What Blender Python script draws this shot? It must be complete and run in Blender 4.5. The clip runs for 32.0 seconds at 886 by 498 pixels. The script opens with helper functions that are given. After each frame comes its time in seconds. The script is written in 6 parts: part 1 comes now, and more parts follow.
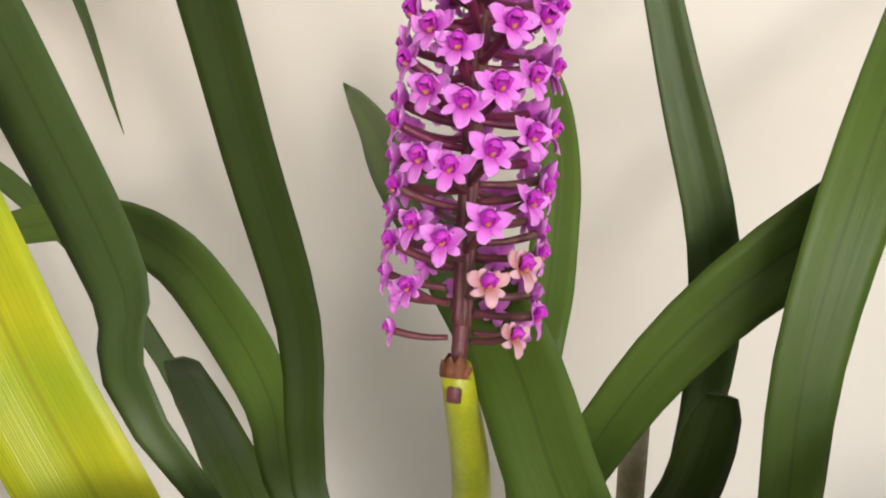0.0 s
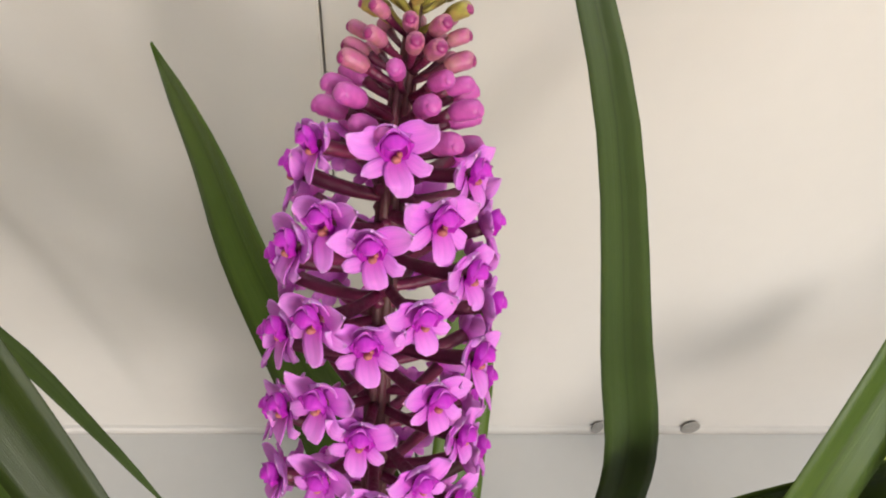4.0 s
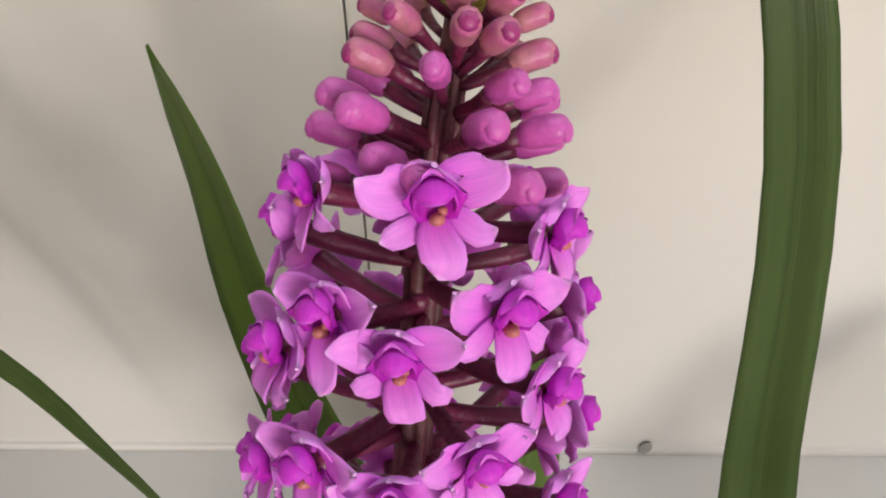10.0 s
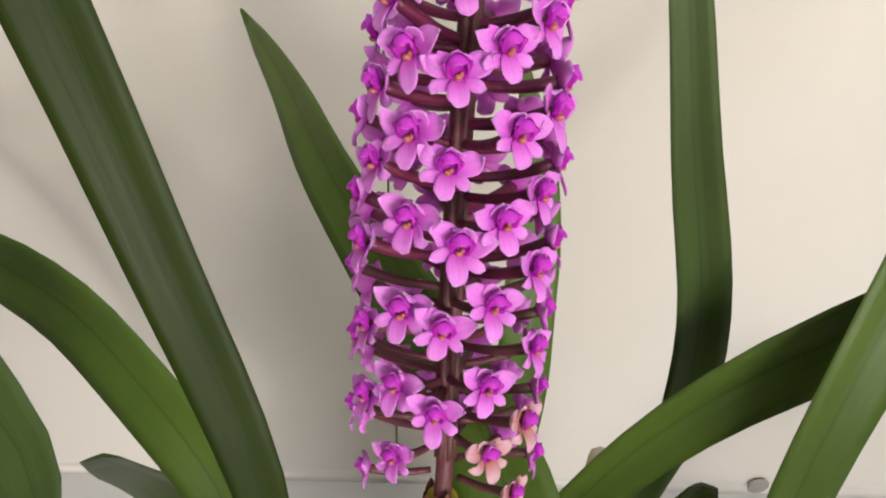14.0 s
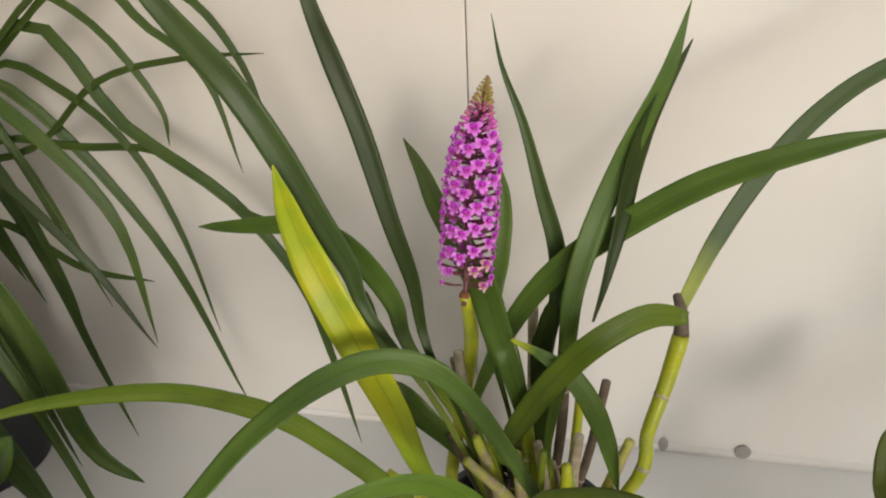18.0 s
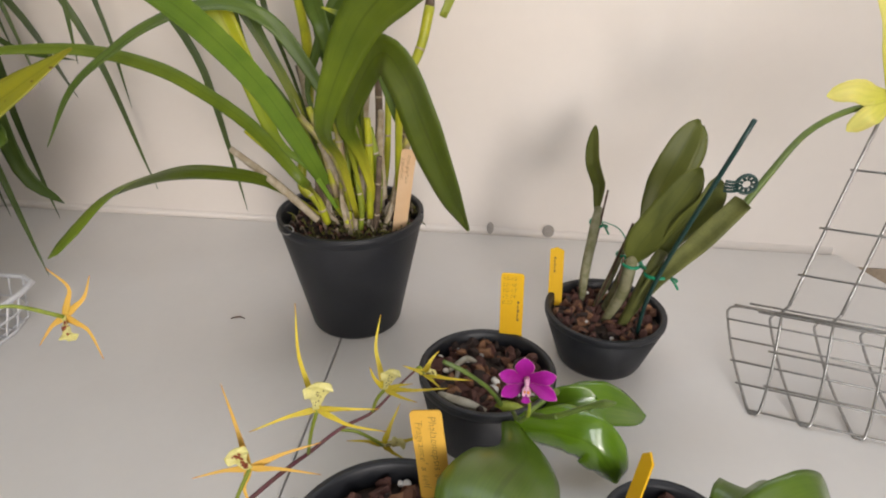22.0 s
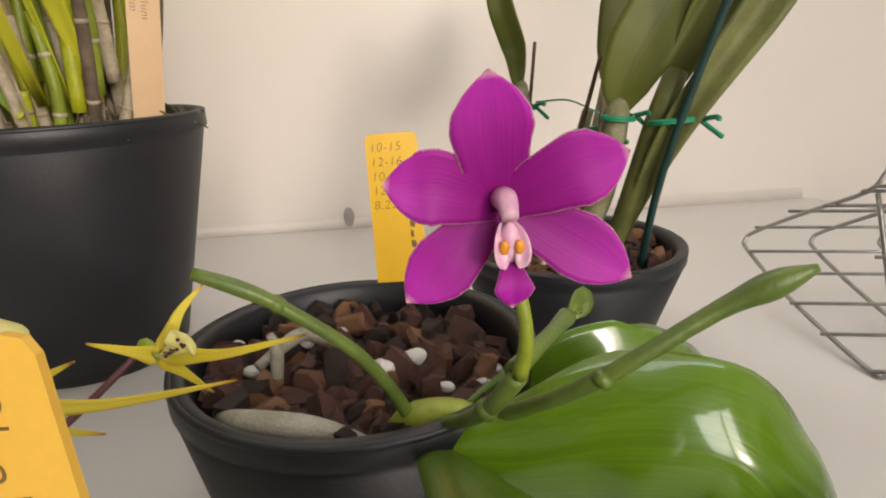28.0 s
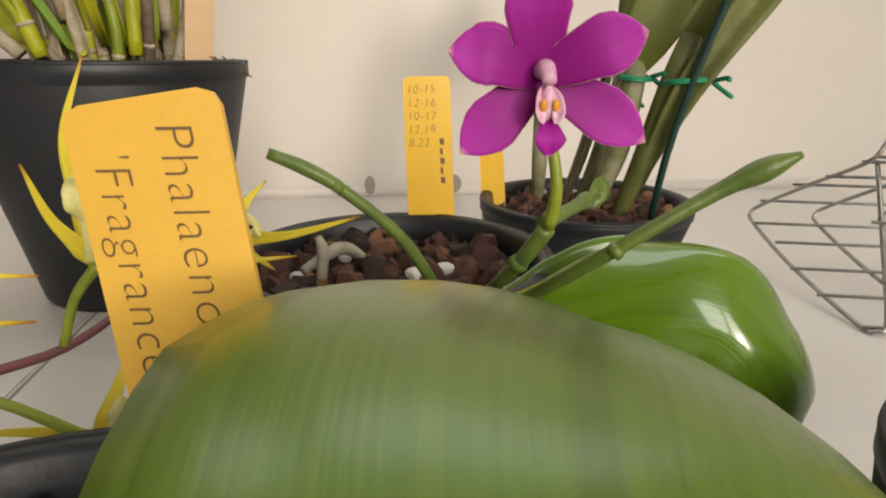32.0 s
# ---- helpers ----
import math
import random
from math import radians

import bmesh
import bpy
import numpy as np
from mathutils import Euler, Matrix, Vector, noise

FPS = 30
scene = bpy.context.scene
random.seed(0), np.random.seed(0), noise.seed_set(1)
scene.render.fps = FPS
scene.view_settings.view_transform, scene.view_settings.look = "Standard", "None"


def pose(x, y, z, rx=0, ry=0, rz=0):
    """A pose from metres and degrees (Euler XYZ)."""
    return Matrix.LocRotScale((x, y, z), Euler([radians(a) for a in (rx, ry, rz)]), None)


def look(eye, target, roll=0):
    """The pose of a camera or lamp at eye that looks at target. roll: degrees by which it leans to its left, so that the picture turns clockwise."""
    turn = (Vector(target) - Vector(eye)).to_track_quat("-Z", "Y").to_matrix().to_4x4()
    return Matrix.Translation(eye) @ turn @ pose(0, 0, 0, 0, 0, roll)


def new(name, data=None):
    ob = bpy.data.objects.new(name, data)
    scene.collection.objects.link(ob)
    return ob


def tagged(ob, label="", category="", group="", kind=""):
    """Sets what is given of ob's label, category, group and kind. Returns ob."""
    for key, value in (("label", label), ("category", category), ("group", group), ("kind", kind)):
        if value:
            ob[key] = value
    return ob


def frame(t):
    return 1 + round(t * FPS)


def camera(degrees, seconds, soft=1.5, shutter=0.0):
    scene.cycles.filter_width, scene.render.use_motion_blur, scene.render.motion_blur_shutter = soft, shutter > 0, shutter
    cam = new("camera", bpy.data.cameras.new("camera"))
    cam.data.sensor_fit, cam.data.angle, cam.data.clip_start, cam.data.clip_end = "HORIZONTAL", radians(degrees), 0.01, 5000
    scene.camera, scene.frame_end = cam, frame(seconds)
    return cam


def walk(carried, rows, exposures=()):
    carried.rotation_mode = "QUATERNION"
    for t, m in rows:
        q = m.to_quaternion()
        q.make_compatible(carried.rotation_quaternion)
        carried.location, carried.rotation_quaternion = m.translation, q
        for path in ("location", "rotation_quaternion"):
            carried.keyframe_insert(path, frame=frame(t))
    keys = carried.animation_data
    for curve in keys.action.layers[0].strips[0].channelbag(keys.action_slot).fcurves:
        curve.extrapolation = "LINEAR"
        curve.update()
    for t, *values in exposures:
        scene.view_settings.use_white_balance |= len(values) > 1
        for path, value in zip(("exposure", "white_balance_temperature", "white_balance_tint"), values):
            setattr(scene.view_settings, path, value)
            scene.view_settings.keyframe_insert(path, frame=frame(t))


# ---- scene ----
cam = camera(72.0, 32.0, soft=2.0)
PATH = [
    (0, (-0.0278, -0.1319, 0.4704), (-0.0827, 0.1484, 0.3788), -1.69),
    (0.5, (-0.0236, -0.1065, 0.4707), (-0.0882, 0.1723, 0.3807), -3.20),
    (1, (-0.0336, -0.0890, 0.4830), (-0.0730, 0.1825, 0.3617), -1.01),
    (1.5, (-0.0413, -0.0833, 0.4928), (-0.0593, 0.1861, 0.3620), 0.36),
    (2, (-0.0405, -0.0817, 0.4998), (-0.0627, 0.1894, 0.3732), -0.10),
    (2.5, (-0.0403, -0.0811, 0.5041), (-0.0636, 0.1928, 0.3838), -0.18),
    (3, (-0.0418, -0.0748, 0.5160), (-0.0558, 0.1932, 0.3820), 0.36),
    (3.5, (-0.0417, -0.0556, 0.5473), (-0.0385, 0.1675, 0.3467), 1.92),
    (4, (-0.0435, -0.0453, 0.5550), (-0.0240, 0.1710, 0.3481), 4.71),
    (4.5, (-0.0438, -0.0419, 0.5581), (-0.0226, 0.1795, 0.3567), 4.55),
    (6.5, (-0.0486, -0.0292, 0.5657), (-0.0335, 0.1981, 0.3705), 2.57),
    (7, (-0.0485, -0.0260, 0.5645), (-0.0335, 0.2016, 0.3696), 2.70),
    (7.5, (-0.0470, -0.0221, 0.5623), (-0.0308, 0.2077, 0.3700), 2.92),
    (8, (-0.0455, -0.0183, 0.5585), (-0.0298, 0.2153, 0.3710), 2.78),
    (8.5, (-0.0431, -0.0160, 0.5556), (-0.0287, 0.2208, 0.3720), 2.41),
    (9, (-0.0423, -0.0138, 0.5512), (-0.0306, 0.2208, 0.3646), 2.08),
    (9.5, (-0.0442, -0.0136, 0.5448), (-0.0390, 0.2141, 0.3496), 1.33),
    (10, (-0.0448, -0.0156, 0.5396), (-0.0409, 0.2008, 0.3318), 1.41),
    (10.5, (-0.0448, -0.0171, 0.5381), (-0.0423, 0.1944, 0.3254), 1.32),
    (11, (-0.0457, -0.0202, 0.5363), (-0.0431, 0.1896, 0.3220), 1.22),
    (11.5, (-0.0436, -0.0328, 0.5238), (-0.0571, 0.2117, 0.3504), 0.16),
    (12, (-0.0457, -0.0364, 0.5189), (-0.0630, 0.2115, 0.3508), -0.26),
    (12.5, (-0.0486, -0.0432, 0.5110), (-0.0638, 0.2091, 0.3493), 0.07),
    (13, (-0.0474, -0.0543, 0.5084), (-0.0623, 0.1979, 0.3466), 0.09),
    (13.5, (-0.0459, -0.0671, 0.5125), (-0.0593, 0.1781, 0.3402), 0.21),
    (14, (-0.0493, -0.0855, 0.5154), (-0.0509, 0.1616, 0.3454), 1.43),
    (14.5, (-0.0546, -0.1024, 0.5225), (-0.0467, 0.1392, 0.3448), 2.25),
    (16.5, (-0.0051, -0.2040, 0.5877), (-0.0715, 0.0364, 0.4210), -6.14),
    (17, (-0.0089, -0.2610, 0.6163), (-0.0639, -0.0128, 0.4571), -4.17),
    (17.5, (0.0017, -0.3042, 0.6234), (-0.0550, -0.0503, 0.4740), -3.95),
    (18, (0.0141, -0.3542, 0.6224), (-0.0436, -0.0952, 0.4825), -3.33),
    (18.5, (0.0345, -0.4315, 0.6226), (-0.0235, -0.1690, 0.4895), -2.51),
    (19, (0.0710, -0.5239, 0.6101), (0.0093, -0.2552, 0.4919), -1.53),
    (19.5, (0.0820, -0.5533, 0.5908), (0.0235, -0.2846, 0.4710), -1.20),
    (20, (0.0985, -0.5643, 0.5712), (0.0431, -0.2970, 0.4469), -1.17),
    (20.5, (0.1117, -0.5742, 0.5564), (0.0619, -0.3077, 0.4280), -0.60),
    (21, (0.1501, -0.5897, 0.5233), (0.1023, -0.3256, 0.3893), -0.66),
    (21.5, (0.1601, -0.6322, 0.4783), (0.1185, -0.3671, 0.3442), 0.18),
    (22, (0.1765, -0.6597, 0.4496), (0.1474, -0.3948, 0.3119), 0.65),
    (22.5, (0.1690, -0.6583, 0.4068), (0.1512, -0.3962, 0.2619), 0.68),
    (23, (0.1565, -0.6259, 0.3600), (0.1515, -0.3627, 0.2161), 0.37),
    (23.5, (0.1485, -0.5859, 0.3041), (0.1547, -0.3171, 0.1710), -0.06),
    (24, (0.1470, -0.5589, 0.2602), (0.1619, -0.2821, 0.1454), -0.45),
    (24.5, (0.1447, -0.5429, 0.2232), (0.1668, -0.2596, 0.1270), -1.25),
    (25, (0.1445, -0.5542, 0.2141), (0.1668, -0.2657, 0.1351), -2.22),
    (25.5, (0.1470, -0.5569, 0.2128), (0.1695, -0.2656, 0.1446), -3.01),
    (26, (0.1626, -0.4820, 0.1995), (0.1809, -0.1897, 0.1348), -3.58),
    (26.5, (0.1705, -0.4527, 0.1988), (0.1831, -0.1627, 0.1229), -2.18),
    (28.5, (0.1786, -0.3795, 0.1715), (0.2249, -0.0980, 0.0788), -2.40),
    (29, (0.1820, -0.3730, 0.1709), (0.2382, -0.0956, 0.0715), -2.35),
    (29.5, (0.1888, -0.3778, 0.1671), (0.2484, -0.1036, 0.0608), -1.55),
    (30, (0.1931, -0.3907, 0.1605), (0.2526, -0.1201, 0.0455), -0.96),
    (30.5, (0.1983, -0.4007, 0.1557), (0.2566, -0.1306, 0.0387), -0.42),
    (31, (0.1968, -0.4060, 0.1541), (0.2497, -0.1343, 0.0383), -0.20),
    (31.5, (0.1767, -0.4162, 0.1535), (0.2201, -0.1387, 0.0482), 0.30),
    (32, (0.1639, -0.4286, 0.1549), (0.1944, -0.1442, 0.0645), 0.20),
]

walk(cam, [(t, look(eye, target, roll)) for t, eye, target, roll in PATH], exposures=[(0, 0.02, 6450, 7), (4.5, -0.1, 6400, 9), (9, -0.22, 6350, 10), (14, -0.05, 6400, 8), (17, -0.36, 6500, 7), (19, -0.24, 6500, 7), (21, -0.2, 6450, 9), (23, -0.24, 6700, 17), (26, -0.2, 6650, 16), (28.5, -0.1, 7200, 13), (32, -0.14, 7300, 11)])

# ---- light: daylight from a wide window opening behind the camera ----
world = bpy.data.worlds.new("world")
scene.world = world
world.use_nodes = True
wn = world.node_tree.nodes
sky = wn.new("ShaderNodeTexSky")
sky.sky_type, sky.sun_disc = "NISHITA", False
sky.sun_elevation, sky.sun_rotation = radians(12), radians(155)
wn["Background"].inputs[1].default_value = 0.12
world.node_tree.links.new(sky.outputs[0], wn["Background"].inputs[0])


def area_lamp(name, eye, target, sx, sy, watts, colour):
    d = bpy.data.lights.new(name, "AREA")
    d.shape, d.size, d.size_y, d.energy, d.color = "RECTANGLE", sx, sy, watts, colour
    ob = new(name, d)
    ob.matrix_world = look(eye, target)
    return ob


area_lamp("window_light", (0.85, -2.42, 0.95), (0.15, 0.0, 0.3), 1.5, 1.1, 45, (0.96, 0.98, 1.0))
# unseen source added above the bench for bluish sheen on leaves and laminate
area_lamp("added_high_light", (0.4, 0.255, 1.3), (0.4, -1.0, 0.85), 1.9, 0.55, 13, (0.80, 0.90, 1.0))
sun_data = bpy.data.lights.new("sun", "SUN")
sun_data.energy, sun_data.angle, sun_data.color = 0.8, radians(9), (1.0, 0.96, 0.92)
sun = new("sun", sun_data)
sun.matrix_world = look((1.15, -2.5, 0.80), (0, 0, 0.3))


# ---- materials ----
def nodes_of(name, rough=0.5, metal=0.0):
    m = bpy.data.materials.new(name)
    m.use_nodes = True
    nt = m.node_tree
    b = nt.nodes["Principled BSDF"]
    b.inputs["Roughness"].default_value, b.inputs["Metallic"].default_value = rough, metal
    return m, nt, b


def add(nt, kind, **inputs):
    n = nt.nodes.new(kind)
    for k, v in inputs.items():
        n.inputs[k.replace("_", " ")].default_value = v
    return n


def mixed(nt, fac, a, b, blend="MIX"):
    n = nt.nodes.new("ShaderNodeMix")
    n.data_type, n.blend_type = "RGBA", blend
    for sock, v in ((n.inputs[0], fac), (n.inputs[6], a), (n.inputs[7], b)):
        if isinstance(v, bpy.types.NodeSocket):
            nt.links.new(v, sock)
        elif isinstance(v, tuple):
            sock.default_value = (*v, 1)
        else:
            sock.default_value = v
    return n.outputs[2]


def ramp(nt, source, lo, hi):
    n = nt.nodes.new("ShaderNodeMapRange")
    n.inputs[1].default_value, n.inputs[2].default_value = lo, hi
    nt.links.new(source, n.inputs[0])
    return n.outputs[0]


def noise_at(nt, scale, coords, detail=4.0):
    n = add(nt, "ShaderNodeTexNoise", Scale=scale, Detail=detail)
    nt.links.new(coords, n.inputs["Vector"])
    return n.outputs["Fac"]


def plain(name, a, b, rough=0.5, scale=40.0, fine=400.0, bump=0.15, metal=0.0, depth=0.001, coat=0.0, grain=0.8):
    """Two tones mixed by coarse and fine noise, with fine relief."""
    m, nt, bs = nodes_of(name, rough, metal)
    co = nt.nodes.new("ShaderNodeTexCoord").outputs["Object"]
    n1, n2 = noise_at(nt, scale, co), noise_at(nt, fine, co)
    c = mixed(nt, ramp(nt, n1, 0.35, 0.65), a, b)
    c = mixed(nt, ramp(nt, n2, 0.3, 0.75), c, mixed(nt, 1.0, c, (grain, grain, grain), "MULTIPLY"))
    nt.links.new(c, bs.inputs["Base Color"])
    bp = add(nt, "ShaderNodeBump", Strength=bump, Distance=depth)
    nt.links.new(n2, bp.inputs["Height"])
    nt.links.new(bp.outputs[0], bs.inputs["Normal"])
    bs.inputs["Coat Weight"].default_value = coat
    r = nt.nodes.new("ShaderNodeMapRange")
    r.inputs[3].default_value, r.inputs[4].default_value = rough * 0.8, min(1, rough * 1.25)
    nt.links.new(n1, r.inputs[0])
    nt.links.new(r.outputs[0], bs.inputs["Roughness"])
    return m


def foliage(name, main, edge, base, rough=0.38, base_end=0.12, rib=0.5, mottle=30.0, spots=False, veins=70.0, coat=0.0):
    """A leaf: lengthwise veins, a midrib, a paler foot and soft mottling; u runs along the blade, v across."""
    m, nt, bs = nodes_of(name, rough)
    uv = nt.nodes.new("ShaderNodeUVMap")
    uv.uv_map = "blade"
    sep = nt.nodes.new("ShaderNodeSeparateXYZ")
    nt.links.new(uv.outputs[0], sep.inputs[0])
    u, v = sep.outputs[0], sep.outputs[1]
    co = nt.nodes.new("ShaderNodeTexCoord").outputs["Object"]
    big = noise_at(nt, mottle, co)
    c = mixed(nt, ramp(nt, big, 0.3, 0.7), main, edge)
    st = nt.nodes.new("ShaderNodeCombineXYZ")
    mu = add(nt, "ShaderNodeMath")
    mu.operation = "MULTIPLY"
    mu.inputs[1].default_value = 2.0
    nt.links.new(u, mu.inputs[0])
    mv = add(nt, "ShaderNodeMath")
    mv.operation = "MULTIPLY"
    mv.inputs[1].default_value = veins
    nt.links.new(v, mv.inputs[0])
    nt.links.new(mu.outputs[0], st.inputs[0])
    nt.links.new(mv.outputs[0], st.inputs[1])
    vein = noise_at(nt, 1.0, st.outputs[0], 2.0)
    c = mixed(nt, ramp(nt, vein, 0.35, 0.75), c, mixed(nt, 1.0, c, (1.28, 1.22, 1.1), "MULTIPLY"))
    d = add(nt, "ShaderNodeMath")
    d.operation = "SUBTRACT"
    d.inputs[1].default_value = 0.5
    nt.links.new(v, d.inputs[0])
    a = add(nt, "ShaderNodeMath")
    a.operation = "ABSOLUTE"
    nt.links.new(d.outputs[0], a.inputs[0])
    line = ramp(nt, a.outputs[0], 0.035, 0.012)
    c = mixed(nt, line, c, mixed(nt, rib, c, tuple(min(1, k * 0.55) for k in main)))
    foot = ramp(nt, u, base_end, base_end * 0.35)
    c = mixed(nt, foot, c, base)
    if spots:
        sp = noise_at(nt, 110.0, co, 1.0)
        c = mixed(nt, ramp(nt, sp, 0.68, 0.72), c, (0.09, 0.05, 0.012))
    nt.links.new(c, bs.inputs["Base Color"])
    bp = add(nt, "ShaderNodeBump", Strength=0.25, Distance=0.0006)
    nt.links.new(vein, bp.inputs["Height"])
    nt.links.new(bp.outputs[0], bs.inputs["Normal"])
    bs.inputs["Specular IOR Level"].default_value = 0.27
    bs.inputs["Coat Weight"].default_value = coat
    bs.inputs["Coat Roughness"].default_value = 0.1
    return m


def petal_paint(name, inner, outer, tip, rough=0.5, veins=26.0, glow=0.12, rim=None):
    """A petal: darker foot, paler rim, fine lengthwise streaks, a little light let through."""
    m, nt, bs = nodes_of(name, rough)
    uv = nt.nodes.new("ShaderNodeUVMap")
    uv.uv_map = "blade"
    sep = nt.nodes.new("ShaderNodeSeparateXYZ")
    nt.links.new(uv.outputs[0], sep.inputs[0])
    u, v = sep.outputs[0], sep.outputs[1]
    c = mixed(nt, ramp(nt, u, 0.1, 0.75), inner, outer)
    c = mixed(nt, ramp(nt, u, 0.9, 1.0), c, tip)
    st = nt.nodes.new("ShaderNodeCombineXYZ")
    mv = add(nt, "ShaderNodeMath")
    mv.operation = "MULTIPLY"
    mv.inputs[1].default_value = veins
    nt.links.new(v, mv.inputs[0])
    nt.links.new(u, st.inputs[0])
    nt.links.new(mv.outputs[0], st.inputs[1])
    vein = noise_at(nt, 1.0, st.outputs[0], 3.0)
    c = mixed(nt, ramp(nt, vein, 0.4, 0.75), c, mixed(nt, 1.0, c, (1.25, 1.2, 1.15), "MULTIPLY"))
    if rim:
        d = add(nt, "ShaderNodeMath")
        d.operation = "SUBTRACT"
        d.inputs[1].default_value = 0.5
        nt.links.new(v, d.inputs[0])
        a = add(nt, "ShaderNodeMath")
        a.operation = "ABSOLUTE"
        nt.links.new(d.outputs[0], a.inputs[0])
        sp = noise_at(nt, 2200.0, nt.nodes.new("ShaderNodeTexCoord").outputs["Object"], 1.0)
        e = add(nt, "ShaderNodeMath")
        e.operation = "MULTIPLY_ADD"
        e.inputs[1].default_value = 0.05
        nt.links.new(sp, e.inputs[0])
        nt.links.new(a.outputs[0], e.inputs[2])
        c = mixed(nt, ramp(nt, e.outputs[0], 0.500, 0.525), c, rim)
    nt.links.new(c, bs.inputs["Base Color"])
    bs.inputs["Subsurface Weight"].default_value = glow
    bs.inputs["Specular IOR Level"].default_value = 0.25
    bs.inputs["Subsurface Radius"].default_value = (0.004, 0.002, 0.003)
    bs.inputs["Subsurface Scale"].default_value = 0.4
    bp = add(nt, "ShaderNodeBump", Strength=0.3, Distance=0.0003)
    nt.links.new(vein, bp.inputs["Height"])
    nt.links.new(bp.outputs[0], bs.inputs["Normal"])
    return m


WALL = plain("wall_paint", (0.765, 0.705, 0.65), (0.735, 0.675, 0.62), 0.5, 3.0, 60.0, 0.015, grain=0.985)
COUNTER = plain("counter_laminate", (0.72, 0.695, 0.665), (0.68, 0.655, 0.625), 0.3, 5.0, 90.0, 0.015, grain=0.985)
JOINT = plain("wall_joint_grey", (0.16, 0.15, 0.14), (0.12, 0.115, 0.11), 0.8)
ROOM = plain("room_paint", (0.66, 0.62, 0.56), (0.6, 0.57, 0.52), 0.7, 2.0, 100.0, 0.1)
DARK_GAP = plain("joint_shadow", (0.05, 0.047, 0.045), (0.03, 0.03, 0.03), 0.8)
POT = plain("black_plastic", (0.010, 0.011, 0.014), (0.015, 0.016, 0.020), 0.46, 30.0, 500.0, 0.12)
SOIL = plain("potting_mix", (0.05, 0.03, 0.018), (0.022, 0.014, 0.01), 0.9, 90.0, 700.0, 0.8, depth=0.002)
MOSS = plain("moss", (0.15, 0.145, 0.025), (0.08, 0.07, 0.022), 0.95, 120.0, 900.0, 1.0, depth=0.002)
BARK = [plain("bark_%s" % k, a, b, 0.75, 160.0, 900.0, 0.7) for k, a, b in (
    ("brown", (0.14, 0.055, 0.04), (0.075, 0.03, 0.023)), ("russet", (0.2, 0.085, 0.045), (0.1, 0.04, 0.022)),
    ("dark", (0.05, 0.027, 0.02), (0.028, 0.016, 0.013)), ("tan", (0.34, 0.17, 0.085), (0.22, 0.1, 0.05)))]
PEBBLE = plain("white_pebble", (0.72, 0.69, 0.64), (0.6, 0.57, 0.52), 0.6, 200.0, 900.0, 0.2)
LEAF_MID = foliage("leaf_mid_green", (0.078, 0.125, 0.019), (0.055, 0.095, 0.014), (0.40, 0.42, 0.03), base_end=0.2)
LEAF_DARK = foliage("leaf_dark_green", (0.026, 0.042, 0.004), (0.018, 0.03, 0.004), (0.1, 0.1, 0.03))
LEAF_BLUE = foliage("leaf_grey_green", (0.052, 0.082, 0.022), (0.04, 0.064, 0.017), (0.26, 0.30, 0.04), base_end=0.2)
LEAF_OLIVE = foliage("leaf_olive", (0.105, 0.15, 0.010), (0.075, 0.115, 0.008), (0.44, 0.42, 0.03), base_end=0.2)
LEAF_YELLOW = foliage("leaf_yellow_green", (0.42, 0.40, 0.012), (0.24, 0.32, 0.015), (0.15, 0.26, 0.02), base_end=0.5)
LEAF_SPOT = foliage("leaf_spotted", (0.23, 0.22, 0.012), (0.16, 0.17, 0.012), (0.12, 0.16, 0.012), spots=True)
LEAF_LIGHT = foliage("leaf_light_green", (0.15, 0.245, 0.03), (0.105, 0.19, 0.022), (0.46, 0.46, 0.04), base_end=0.2)
LEAF_FERN = foliage("leaf_long_green", (0.055, 0.086, 0.015), (0.036, 0.062, 0.011), (0.08, 0.13, 0.02), rough=0.42)
LEAF_GLOSS = foliage("leaf_glossy", (0.108, 0.212, 0.010), (0.08, 0.165, 0.008), (0.24, 0.32, 0.03), rough=0.26, base_end=0.08, rib=0.35, veins=40, coat=0.9)
LEAF_SATIN = foliage("leaf_satin", (0.085, 0.145, 0.014), (0.065, 0.12, 0.010), (0.2, 0.28, 0.03), rough=0.36, base_end=0.08, rib=0.4, veins=60, coat=0.5)
LEAF_SATIN.node_tree.nodes["Principled BSDF"].inputs["Coat Roughness"].default_value = 0.24
SHEATH_OLIVE = plain("sheath_olive", (0.17, 0.18, 0.05), (0.12, 0.13, 0.035), 0.5, 60.0, 500.0, 0.3)
BULB_SKIN = plain("bulb_papery", (0.30, 0.28, 0.17), (0.17, 0.17, 0.07), 0.65, 90.0, 700.0, 0.5)
LEAF_CAT = foliage("leaf_leathery", (0.10, 0.115, 0.022), (0.078, 0.092, 0.018), (0.16, 0.18, 0.04), rough=0.45, base_end=0.05, rib=0.3)
STEM_GREEN = plain("stem_green", (0.27, 0.33, 0.03), (0.20, 0.25, 0.02), 0.45, 60.0, 500.0, 0.2)
STEM_YELLOW = plain("stem_yellow_green", (0.46, 0.46, 0.02), (0.34, 0.37, 0.02), 0.42, 40.0, 500.0, 0.2)
CANE_MIX = plain("cane_yellow_and_papery", (0.42, 0.43, 0.025), (0.36, 0.27, 0.17), 0.5, 75.0, 600.0, 0.3)
STEM_BROWN = plain("stem_brown", (0.19, 0.135, 0.09), (0.1, 0.068, 0.045), 0.7, 80.0, 600.0, 0.5)
STEM_PALE = plain("stem_papery", (0.52, 0.44, 0.33), (0.34, 0.27, 0.17), 0.7, 90.0, 600.0, 0.5)
